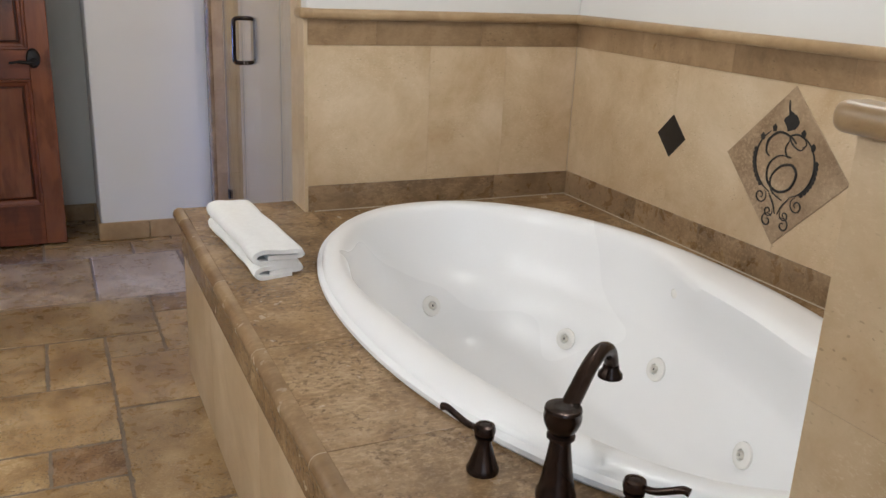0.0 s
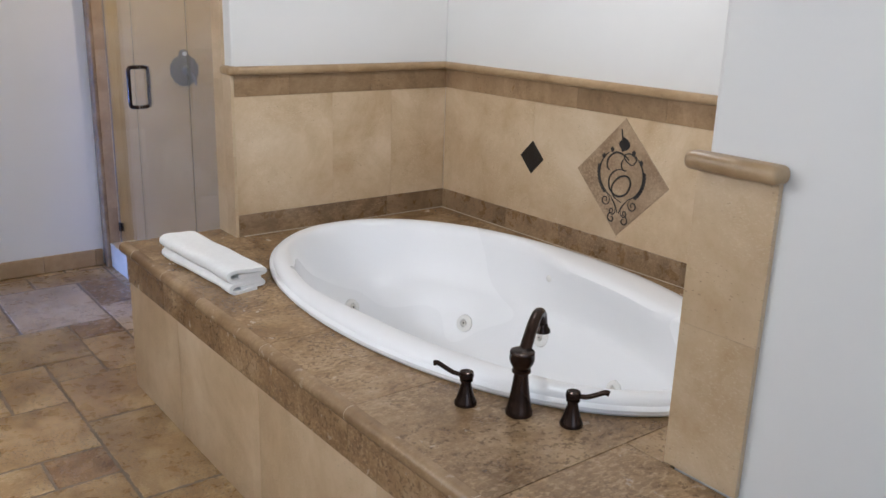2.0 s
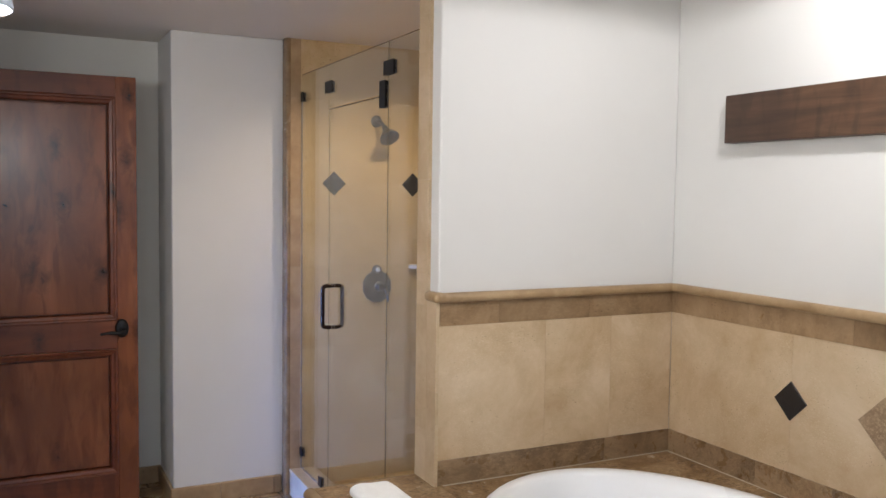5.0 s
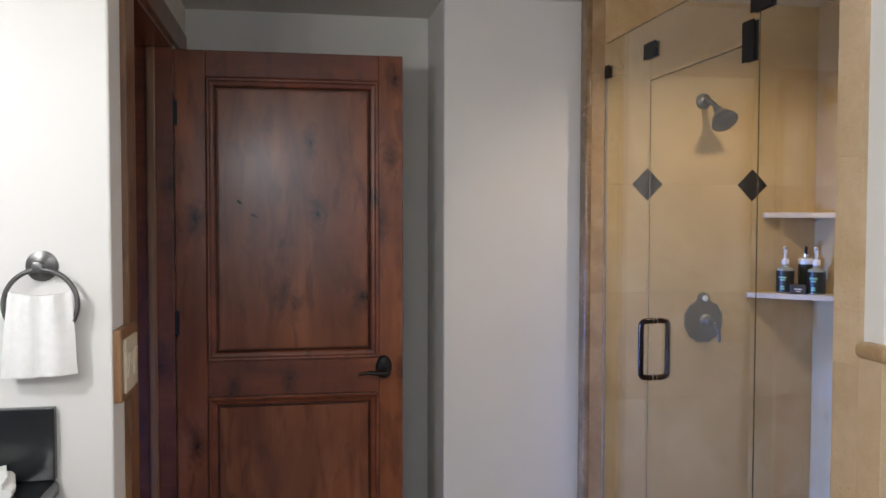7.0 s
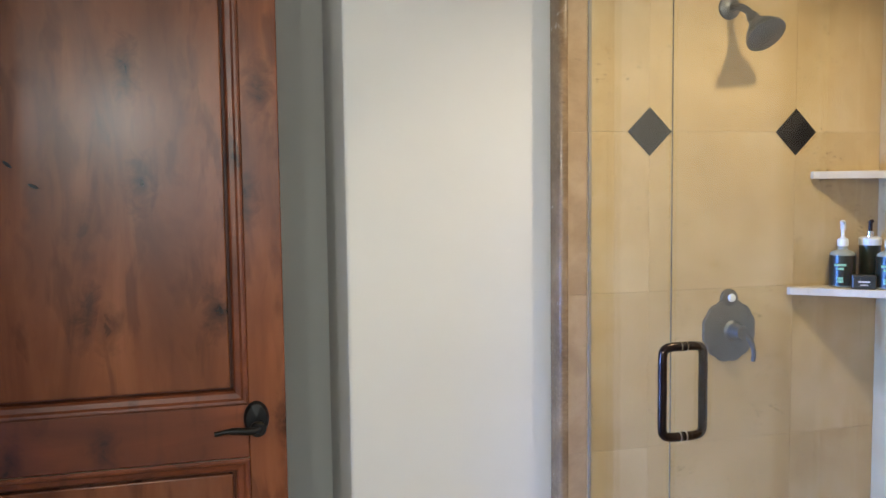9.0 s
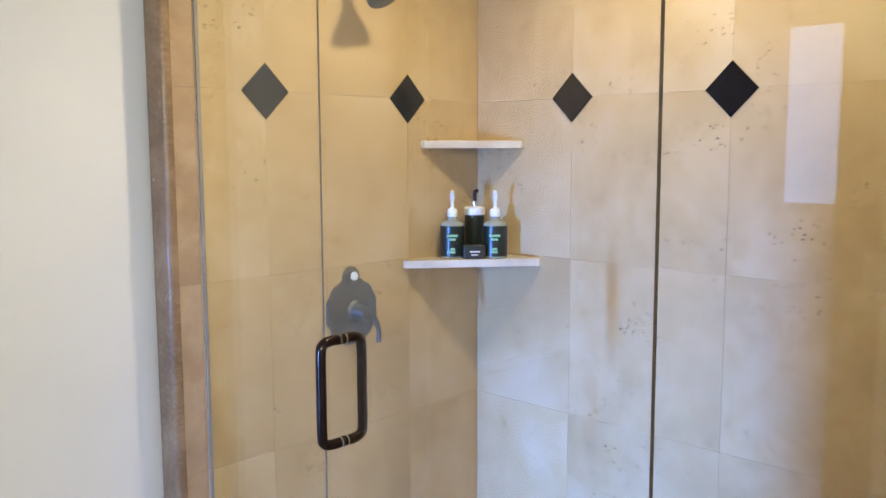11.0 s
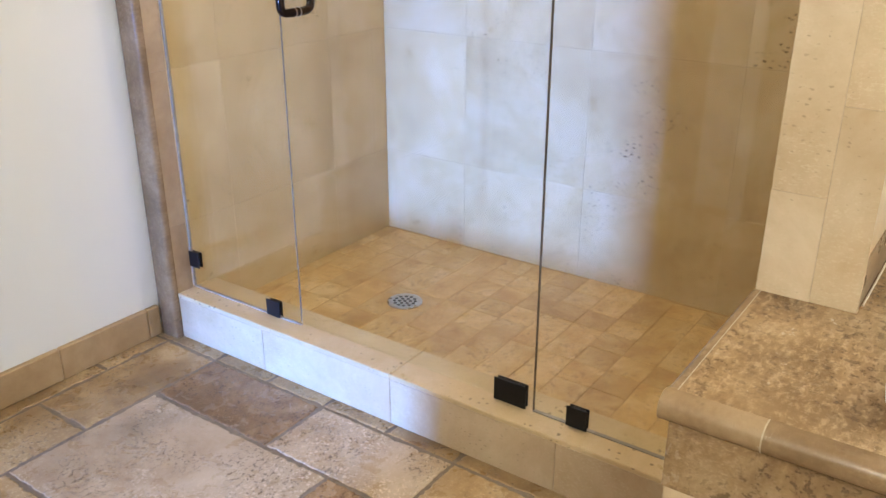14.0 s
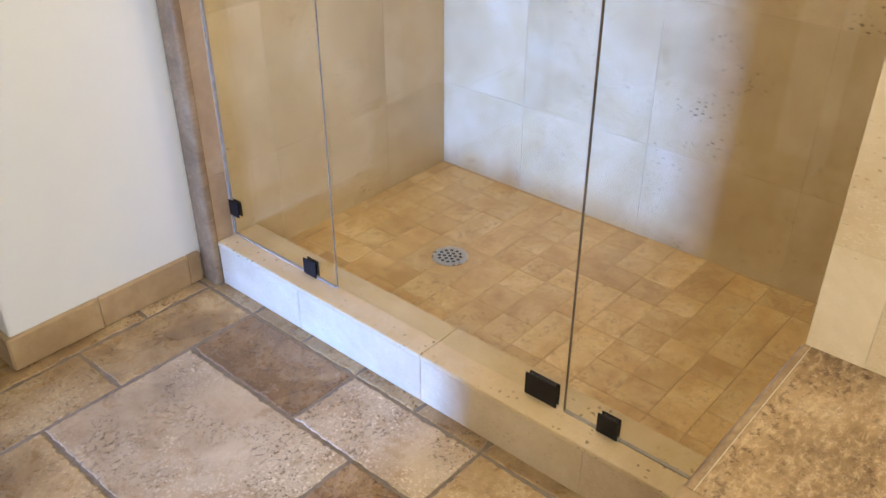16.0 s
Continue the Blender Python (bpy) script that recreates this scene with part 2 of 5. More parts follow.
SHELF = travertine("travertine_shelf", (0.55, 0.45, 0.33), (0.66, 0.57, 0.45), (0.74, 0.67, 0.56), pits=0.5, vary=0.05, rough=0.35, coarse=9.0, blot=0.3, pit_size=90.0, pit_from=0.5, stretch=6.0)
CAP = travertine("stone_moulding", (0.28, 0.178, 0.084), (0.365, 0.245, 0.126), (0.45, 0.322, 0.182), pits=0.3, vary=0.1, rough=0.4, coarse=6.0, blot=0.35)
EDGE = travertine("travertine_edge", (0.17, 0.104, 0.05), (0.25, 0.16, 0.082), (0.335, 0.23, 0.127), pits=0.4, vary=0.14, rough=0.24, coarse=5.0, blot=0.35, fleck=0.15)
FLOOR = travertine("travertine_floor", (0.2, 0.115, 0.047), (0.37, 0.24, 0.108), (0.53, 0.385, 0.205), pits=0.75, vary=0.28, rough=0.28, coarse=5.0, pit_size=60.0, pit_from=0.7, pit_open=0.4, worm=110.0, chalk=0.45)
FLOOR_L = travertine("travertine_floor_light", (0.33, 0.22, 0.12), (0.47, 0.345, 0.215), (0.59, 0.475, 0.335), pits=0.85, vary=0.12, rough=0.28, coarse=4.0, pit_size=60.0, blot=0.25, pit_from=0.7, pit_open=0.4, worm=120.0, chalk=0.8)
FLOOR_D = travertine("travertine_floor_dark", (0.135, 0.073, 0.033), (0.24, 0.14, 0.066), (0.37, 0.24, 0.125), pits=0.7, vary=0.14, rough=0.26, coarse=7.0, worm=130.0, chalk=0.4)
PAN = travertine("travertine_shower_floor", (0.42, 0.245, 0.088), (0.55, 0.355, 0.145), (0.66, 0.48, 0.245), pits=0.4, vary=0.2, rough=0.36, coarse=6, worm=70.0, chalk=0.25)
GROUT = plain("grout", (0.42, 0.33, 0.22), 0.85, mottle=0.2, grain=120, relief=0.3)
GROUT_F = plain("floor_grout", (0.21, 0.16, 0.115), 0.85, mottle=0.3, grain=90, relief=0.4)
GROUT_P = plain("shower_grout", (0.45, 0.31, 0.15), 0.8, mottle=0.2, grain=120, relief=0.3)
CAULK = plain("caulk", (0.5, 0.42, 0.32), 0.5, mottle=0.1)
WHITE = plaster("white_plaster", (0.75, 0.742, 0.722), (0.7, 0.69, 0.665))
SAGE = plaster("shaded_plaster", (0.78, 0.765, 0.71), (0.72, 0.705, 0.65))
CEIL = plaster("ceiling_paint", (0.77, 0.73, 0.68), (0.71, 0.67, 0.62))
ALDER = wood("knotty_alder", (0.11, 0.033, 0.013), (0.228, 0.071, 0.026), (0.32, 0.115, 0.044), along=(4, 4, 0.6), knots=1.0, rough=0.25)
ALDER_H = wood("knotty_alder_rail", (0.1, 0.025, 0.009), (0.175, 0.046, 0.015), (0.25, 0.075, 0.024), along=(0.8, 6, 6), rough=0.4)
CASING = wood("casing_wood", (0.09, 0.038, 0.015), (0.2, 0.1, 0.045), (0.32, 0.18, 0.09), knots=0.8)
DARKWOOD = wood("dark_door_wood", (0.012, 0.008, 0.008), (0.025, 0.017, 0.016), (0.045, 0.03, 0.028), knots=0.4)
CABINET = wood("cabinet_wood", (0.1, 0.05, 0.02), (0.2, 0.11, 0.05), (0.3, 0.18, 0.09))
PLANK_D = wood("plank_dark", (0.04, 0.018, 0.009), (0.085, 0.042, 0.02), (0.14, 0.075, 0.038), along=(14, 1.2, 14), knots=0.9, rough=0.45)
PLANK_G = travertine("plank_gold", (0.42, 0.27, 0.1), (0.58, 0.41, 0.18), (0.7, 0.53, 0.28), pits=0.2, vary=0.05, rough=0.4)
BRONZE = plain("oil_rubbed_bronze", (0.035, 0.02, 0.014), 0.24, 0.75, mottle=0.4, grain=30, relief=0.03)
IRON = plain("black_iron", (0.012, 0.011, 0.011), 0.42, 0.5, mottle=0.3, grain=50)
PEWTER = plain("aged_pewter", (0.16, 0.157, 0.155), 0.34, 0.8, mottle=0.3, grain=30)
STEEL = plain("brushed_steel", (0.5, 0.48, 0.45), 0.3, 0.95, mottle=0.1)
ACRYL = plain("white_acrylic", (0.9, 0.905, 0.915), 0.27, mottle=0.01, grain=4, relief=0, coat=0.0)
ACRYL.node_tree.nodes["Principled BSDF"].inputs["Specular IOR Level"].default_value = 0.45
JETN = plain("jet_nozzle", (0.72, 0.69, 0.63), 0.3, mottle=0.08)
JETW = plain("jet_plastic", (0.84, 0.83, 0.8), 0.22, mottle=0.03)
TERRY = plain("white_terry", (0.86, 0.86, 0.85), 0.95, mottle=0.05, grain=420, relief=0.9)
BLACKT = plain("black_tile", (0.012, 0.011, 0.012), 0.14, mottle=0.3, grain=25, relief=0.03)
INK = plain("engraving_hole_black", (0.014, 0.012, 0.011), 0.5)
GRANITE = plain("black_granite", (0.014, 0.016, 0.018), 0.14, mottle=0.12, grain=160, relief=0)
IVORY = plain("ivory_plastic", (0.66, 0.6, 0.46), 0.35, mottle=0.05)
PLATEW = wood("switch_frame_wood", (0.14, 0.07, 0.03), (0.24, 0.13, 0.06), (0.34, 0.2, 0.1), knots=0.2)
GLASS = clear_glass("shower_glass", (0.965, 0.985, 0.97))
GEDGE = plain("glass_edge", (0.13, 0.1, 0.07), 0.15, mottle=0.2)
SEAL = plain("clear_seal", (0.3, 0.27, 0.24), 0.25, mottle=0.1)
FROST = plain("frosted_glass", (0.38, 0.4, 0.43), 0.2, mottle=0.05)
fn = FROST.node_tree
ftr = nd(fn, "ShaderNodeBsdfTranslucent", Color=(0.3, 0.32, 0.35, 1))
fmx = nd(fn, "ShaderNodeMixShader", Fac=0.4)
fn.links.new(fn.nodes["Principled BSDF"].outputs[0], fmx.inputs[1])
fn.links.new(ftr.outputs[0], fmx.inputs[2])
fn.links.new(fmx.outputs[0], fn.nodes["Material Output"].inputs[0])
BOTTLE = plain("bottle_clear", (0.3, 0.32, 0.27), 0.1, mottle=0.25, grain=20, relief=0)
LABEL = plain("bottle_label", (0.007, 0.018, 0.013), 0.3, mottle=0.2)
PUMPW = plain("white_pump", (0.82, 0.82, 0.8), 0.3, mottle=0.03)
BAR = plain("pale_green_print", (0.28, 0.52, 0.3), 0.5)
SOAP = plain("soap_box", (0.03, 0.034, 0.03), 0.4, mottle=0.3)
CHROME = plain("chrome", (0.75, 0.75, 0.75), 0.12, 1.0, mottle=0.03, relief=0)
BULB = glow("lit_bulb", (1.0, 0.85, 0.66), 5)
SKYLIT = glow("daylit_pane", (0.36, 0.57, 1.0), 2.3)
# hall surfaces kept dark and brown so little blue light bounces out
HALL = plaster("hall_low_bounce", (0.2, 0.16, 0.115), (0.17, 0.135, 0.095))
FLOORWOOD = plain("hall_floor", (0.32, 0.25, 0.18), 0.7, mottle=0.2, grain=40)

# ---- mesh helpers ----


def root_of(ob):
    p = Vector((0, 0, 0))
    while ob:
        p += ob.location
        ob = ob.parent
    return p


def finish(name, bm, material, smooth=False):
    bmesh.ops.recalc_face_normals(bm, faces=bm.faces)
    me = bpy.data.meshes.new(name)
    bm.to_mesh(me)
    bm.free()
    me.materials.append(material)
    if smooth:
        for p in me.polygons:
            p.use_smooth = True
        me.set_sharp_from_angle(angle=radians(38))
    return me


def part(name, bm, material, parent, label="", smooth=False):
    """One mesh, drawn in world metres, under a thing or a part."""
    bmesh.ops.translate(bm, verts=bm.verts, vec=-root_of(parent))
    ob = new(name, finish(name, bm, material, smooth))
    ob.parent = parent
    return tagged(ob, label)


def thing(name, at, label, category, group="", kind=""):
    ob = new(name)
    ob.location = at
    ob.empty_display_size = 0.05
    return tagged(ob, label, category, group, kind)


def solid(name, bm, material, label, category="", kind="", smooth=False, base=None):
    if base:
        bmesh.ops.translate(bm, verts=bm.verts, vec=-Vector(base))
    ob = new(name, finish(name, bm, material, smooth))
    if base:
        ob.location = base
    return tagged(ob, label, category, kind=kind)


def box(x0, x1, y0, y1, z0, z1, bevel=0.0, bm=None, seg=2):
    b2 = bmesh.new()
    bmesh.ops.create_cube(b2, size=1)
    for v in b2.verts:
        v.co = Vector(((x0 + x1) / 2 + v.co.x * (x1 - x0), (y0 + y1) / 2 + v.co.y * (y1 - y0), (z0 + z1) / 2 + v.co.z * (z1 - z0)))
    if bevel:
        bmesh.ops.bevel(b2, geom=list(b2.edges), offset=bevel, segments=seg, affect='EDGES', profile=0.5)
    if bm is None:
        return b2
    join(bm, b2)
    return bm


def join(bm, other):
    me = bpy.data.meshes.new("tmp")
    other.to_mesh(me)
    other.free()
    bm.from_mesh(me)
    bpy.data.meshes.remove(me)


def moved(bm, m):
    bmesh.ops.transform(bm, matrix=m, verts=bm.verts)
    return bm


def lathe(profile, at=(0, 0, 0), segs=28):
    bm = bmesh.new()
    rings = []
    for r, z in profile:
        rings.append([bm.verts.new((r * math.cos(2 * math.pi * k / segs), r * math.sin(2 * math.pi * k / segs), z)) for k in range(segs)] if r > 1e-6 else [bm.verts.new((0, 0, z))])
    for a, b in zip(rings, rings[1:]):
        for k in range(segs):
            q = [a[k % len(a)], a[(k + 1) % len(a)], b[(k + 1) % len(b)], b[k % len(b)]]
            q = list(dict.fromkeys(q))
            if len(q) > 2:
                bm.faces.new(q)
    bmesh.ops.translate(bm, verts=bm.verts, vec=at)
    return bm


def tube(points, radius, segs=12, closed=False, bm=None, flat=1.0):
    """A round bar along points; radius a number or one for each point."""
    bm = bm or bmesh.new()
    pts = [Vector(p) for p in points]
    n = len(pts)
    rad = [radius] * n if isinstance(radius, (int, float)) else list(radius)
    rings = []
    up = None
    for i, p in enumerate(pts):
        a = pts[(i - 1) % n] if closed or i else p
        b = pts[(i + 1) % n] if closed or i < n - 1 else p
        d = (b - a).normalized()
        if up is None:
            up = d.orthogonal().normalized()
        up = (up - d * up.dot(d)).normalized()
        side = d.cross(up)
        rings.append([bm.verts.new(p + (up * math.cos(2 * math.pi * k / segs) + side * math.sin(2 * math.pi * k / segs) * flat) * rad[i]) for k in range(segs)])
    pairs = list(zip(rings, rings[1:]))
    if closed:
        pairs.append((rings[-1], rings[0]))
    for a, b in pairs:
        for k in range(segs):
            bm.faces.new([a[k], a[(k + 1) % segs], b[(k + 1) % segs], b[k]])
    if not closed:
        bm.faces.new(rings[0][::-1])
        bm.faces.new(rings[-1])
    return bm


def smooth_path(points, steps=8):
    """A rounded path through points."""
    p = [Vector(q) for q in points]
    p = [p[0] * 2 - p[1]] + p + [p[-1] * 2 - p[-2]]
    out = []
    for i in range(1, len(p) - 2):
        for k in range(steps):
            t = k / steps
            a, b, c, d = p[i - 1:i + 3]
            out.append(0.5 * (2 * b + (c - a) * t + (2 * a - 5 * b + 4 * c - d) * t * t + (3 * b - a - 3 * c + d) * t ** 3))
    return out + [p[-2]]


def prism(poly, z0, z1, bevel=0.0):
    bm = bmesh.new()
    f = bm.faces.new([bm.verts.new((x, y, z0)) for x, y in poly])
    r = bmesh.ops.extrude_face_region(bm, geom=[f])
    top = [v for v in r["geom"] if isinstance(v, bmesh.types.BMVert)]
    bmesh.ops.translate(bm, verts=top, vec=(0, 0, z1 - z0))
    if bevel:
        es = [e for e in bm.edges if all(abs(v.co.z - z1) < 1e-6 for v in e.verts)]
        bmesh.ops.bevel(bm, geom=es, offset=bevel, segments=2, affect='EDGES', profile=0.5)
    return bm


PIECES = {}


def piece(name, parent, x0, x1, y0, y1, z0, z1, material, bevel=0.002):
    """A tile: an object of its own on a mesh shared with alike tiles."""
    size = (round(x1 - x0, 4), round(y1 - y0, 4), round(z1 - z0, 4))
    key = (size, material.name)
    if key not in PIECES:
        h = [s / 2 for s in size]
        PIECES[key] = finish(name, box(-h[0], h[0], -h[1], h[1], -h[2], h[2], bevel, seg=1), material)
    ob = new(name, PIECES[key])
    ob.parent = parent
    ob.location = Vector(((x0 + x1) / 2, (y0 + y1) / 2, (z0 + z1) / 2)) - root_of(parent)
    return ob


# ---- plan (metres) ----
CZ = 2.275            # ceiling
DECK = 0.57           # tub deck
GX = 1.37             # shower glass
AY0, AY1 = 3.135, 3.263   # wall between tub and shower
BX = 2.288            # long tub wall
SY, SX = 4.797, 2.246     # shower end wall, shower back wall
WY = 4.868            # white wall beside the shower
RX = 0.757            # side of the recess behind the door
RY = 5.27             # recess back wall
LX = -0.225           # doorway wall
RINGY = 3.80          # towel ring wall
VX = -0.95            # vanity wall
EX = 1.308            # ends of the walls at the tub

# ---- structure ----
solid("floor_slab", box(-1.1, 2.6, -1.6, 5.45, -0.12, -0.0022), GROUT_F, "grey-brown grout bed under the floor tiles", "floor", "structure")
solid("ceiling", box(-1.1, 2.6, -1.6, 5.45, CZ, CZ + 0.1), CEIL, "flat painted plaster ceiling", "ceiling", "structure")

wall_b = solid("wall_east", box(BX, BX + 0.16, 0.9, 3.6, 0, CZ), WHITE, "white plaster wall along the tub", "wall", "structure")
wall_a = solid("wall_partition", box(EX, BX, AY0, AY1, 0, CZ, 0.006), WHITE, "white plaster wall between tub and shower", "wall", "structure")
wall_c = solid("wall_south_east", box(1.335, 1.52, -1.5, 1.118, 0, CZ, 0.012), WHITE, "white plaster wall at the head of the tub", "wall", "structure")
solid("wall_tub_end", box(1.52, BX + 0.16, 0.96, 1.118, 0, CZ), WHITE, "white plaster wall closing the tub alcove", "wall", "structure")
solid("wall_south", box(-1.1, -0.5, -1.66, -1.5, 0, CZ), WHITE, "white plaster wall behind the walk", "wall", "structure")
solid("wall_south", box(0.9, 1.52, -1.66, -1.5, 0, CZ), WHITE, "white plaster wall behind the walk", "wall", "structure")
solid("wall_south", box(-0.5, 0.9, -1.66, -1.5, 0, 0.9), WHITE, "white plaster wall under the window", "wall", "structure")
solid("wall_south", box(-0.5, 0.9, -1.66, -1.5, 2.1, CZ), WHITE, "white plaster wall over the window", "wall", "structure")
solid("wall_vanity", box(VX - 0.15, VX, -1.5, RINGY + 0.13, 0, CZ), WHITE, "white plaster wall behind the vanity", "wall", "structure")
solid("wall_towel_ring", box(VX, LX, RINGY, RINGY + 0.13, 0, CZ, 0.006), WHITE, "white plaster wall with a towel ring", "wall", "structure")
# doorway wall: two jamb sides and a head
DY0, DY1, DZ = 4.05, 4.862, 2.06
solid("wall_doorway", box(LX - 0.13, LX, RINGY + 0.13, DY0, 0, CZ), WHITE, "plaster wall beside the doorway", "wall", "structure")
solid("wall_doorway", box(LX - 0.13, LX, DY1, RY, 0, CZ), SAGE, "plaster wall beside the doorway", "wall", "structure")
solid("wall_doorway", box(LX - 0.13, LX, DY0, DY1, DZ, CZ), SAGE, "plaster wall over the doorway", "wall", "structure")
solid("wall_recess_back", box(LX - 0.13, RX + 0.1, RY, RY + 0.12, 0, CZ), SAGE, "grey-green plaster wall behind the open door", "wall", "structure")
solid("wall_white_return", box(RX, 1.3115, WY, RY, 0, CZ, 0.008), WHITE, "white plaster wall end beside the shower", "wall", "structure")
wall_se = solid("wall_shower_end", box(1.312, SX + 0.15, SY + 0.012, RY, 0, CZ), GROUT, "tiled end wall of the shower", "wall", "structure")
wall_sb = solid("wall_shower_back", box(SX + 0.012, SX + 0.16, 3.2, SY + 0.2, 0, CZ), GROUT, "tiled back wall of the shower", "wall", "structure")


def tile_run(wall, axis, face, depth, us, vs, material, gap=0.0002, bevel=0.0003):
    """Tiles on a wall; axis is the wall's normal, us and vs the joints along it and up."""
    for u0, u1 in zip(us, us[1:]):
        for v0, v1 in zip(vs, vs[1:]):
            a = (u0 + gap, u1 - gap)
            z = (v0 + gap, v1 - gap)
            if axis == 'y':
                piece("tile", wall, *a, min(face, face + depth), max(face, face + depth), *z, material, bevel)
            else:
                piece("tile", wall, min(face, face + depth), max(face, face + depth), *a, *z, material, bevel)


SZ = [0.0, 0.325, 0.74, 1.155, 1.571, 1.987, CZ]
tile_run(wall_se, 'y', SY, 0.015, [GX - 0.006, 1.538, 1.974, SX], SZ, SHOWER)
# strip outside the glass, split off in the darker moulding colour
tile_run(wall_se, 'y', SY, 0.015, [1.304, GX - 0.006], SZ, CAP)
tile_run(wall_sb, 'x', SX, 0.015, [3.29, 3.604, 4.041, 4.471, SY], SZ, SHOWER)
tile_run(wall_a, 'y', AY1 + 0.002, 0.012, [GX + 0.03, 1.538, 1.974, SX], SZ, SHOWER)
# jamb tiles: the return beside the white wall and the end of the partition
jm = thing("jamb_moulding", (1.3, 4.83, 0), "brown stone bullnose running up the shower jamb", "moulding", kind="structure")
part("bullnose", box(1.289, 1.316, SY - 0.002, WY - 0.002, -0.02, CZ + 0.02, 0.009, seg=3), EDGE, jm, smooth=True)
tile_run(wall_a, 'x', EX - 0.012, 0.012, [AY0 + 0.058, AY1 + 0.012], SZ, TRAV)
tile_run(wall_a, 'x', EX - 0.012, 0.012, [AY0 - 0.012, AY0 + 0.058], [DECK, 0.88, 1.178], TRAV)

# wainscot of the tub alcove
ZL, ZU, ZC = 0.654, 1.097, 1.175
tile_run(wall_a, 'y', AY0 - 0.011, 0.012, [EX + 0.0004, 1.65, 1.98, BX - 0.0085], [DECK + 0.002, ZL], BANDS)
tile_run(wall_a, 'y', AY0 - 0.009, 0.01, [EX + 0.0004, 1.72, 2.0, BX - 0.0085], [ZL, ZU], TRAV)
tile_run(wall_a, 'y', AY0 - 0.011, 0.012, [EX + 0.0004, 1.53, 1.9, BX - 0.0085], [ZU, ZC], FRIEZE)
by = [1.12, 1.4, 1.83, 2.4, 2.7, AY0 - 0.011]
tile_run(wall_b, 'x', BX - 0.011, 0.012, by, [DECK + 0.002, ZL], BANDS)
tile_run(wall_b, 'x', BX - 0.009, 0.01, [1.12, 1.69, 2.116, 2.566, AY0 - 0.011], [ZL, ZU], TRAV)
tile_run(wall_b, 'x', BX - 0.011, 0.012, [1.12, 1.55, 1.95, 2.35, 2.75, AY0 - 0.011], [ZU, ZC], FRIEZE)
tile_run(wall_c, 'x', 1.322, 0.014, [0.96, 1.128], [DECK + 0.002, 0.88, 1.186], TRAV)


def rounded_bar(x0, x1, y0, y1, z0, z1, r):
    return box(x0, x1, y0, y1, z0, z1, r, seg=4)


wains = thing("wainscot_cap", (BX, AY0, ZC), "golden stone bullnose moulding on top of the wainscot", "moulding", kind="structure")
part("cap_strip", rounded_bar(EX - 0.028, BX, AY0 - 0.034, AY0 + 0.004, ZC, ZC + 0.031, 0.0135), CAP, wains, smooth=True)
part("cap_strip", rounded_bar(BX - 0.034, BX + 0.004, 1.12, AY0 - 0.02, ZC, ZC + 0.031, 0.0135), CAP, wains, smooth=True)
part("cap_strip", rounded_bar(EX - 0.027, EX + 0.02, AY0 - 0.036, AY0 + 0.057, ZC, ZC + 0.032, 0.0135), CAP, wains, smooth=True)
capc = thing("pillar_cap", (1.32, 1.04, ZC), "golden stone bullnose cap on the tiled wall end", "moulding", kind="structure")
part("cap_strip", rounded_bar(1.294, 1.345, 0.95, 1.146, ZC + 0.007, ZC + 0.041, 0.0145), CAP, capc, smooth=True)

# baseboards
for q, joints in (((RX - 0.012, 1.286, WY - 0.014, WY + 0.004), (RX - 0.012, 0.98, 1.245, 1.286)), ((LX + 0.002, RX, RY - 0.014, RY + 0.002), (LX + 0.002, 0.1, 0.42, RX)),
                  ((RX - 0.014, RX + 0.003, WY - 0.012, RY - 0.014), (WY - 0.012, RY - 0.014)), ((LX - 0.002, LX + 0.014, RINGY, DY0 - 0.125), (RINGY, DY0 - 0.125)),
                  ((1.321, 1.338, -1.5, 0.9), (-1.5, -1.1, -0.7, -0.3, 0.1, 0.5, 0.9))):
    bb = thing("baseboard", (q[0], q[2], 0), "golden stone baseboard in short lengths", "baseboard", kind="structure")
    wide = q[1] - q[0] > q[3] - q[2]
    for u0, u1 in zip(joints, joints[1:]):
        if wide:
            piece("baseboard_tile", bb, u0 + 0.0006, u1 - 0.0006, q[2], q[3], 0.001, 0.09, CAP, 0.003)
        else:
            piece("baseboard_tile", bb, q[0], q[1], u0 + 0.0006, u1 - 0.0006, 0.001, 0.09, CAP, 0.003)

# ---- floor tiles in a random-block pattern ----
floor = thing("floor", (0, 0, 0), "honed travertine floor in mixed block sizes with grey grout", "floor", kind="structure")
MX, MY, OX, OY = 0.195, 0.1935, 0.49, 2.49
used = {}
KNOWN = [(3, 9, 1, 2, 'D'), (1, 8, 2, 3, 'L'), (3, 7, 1, 2, 'L'), (2, 7, 1, 1, 'D'), (2, 11, 2, 1, 'M'), (0, 11, 2, 1, 'M'),
         (-1, 6, 3, 2, 'M'), (1, 5, 1, 1, 'M'), (2, 5, 1, 2, 'M'), (1, 3, 2, 2, 'M'), (0, 4, 1, 2, 'M'), (-1, 2, 2, 2, 'M'),
         (0, 1, 1, 1, 'D'), (1, 0, 2, 3, 'M'), (-1, 8, 2, 3, 'M'), (3, 4, 1, 3, 'M'), (-2, 4, 2, 2, 'M')]
FM = {'D': FLOOR_D, 'L': FLOOR_L, 'M': FLOOR}
rng = random.Random(7)


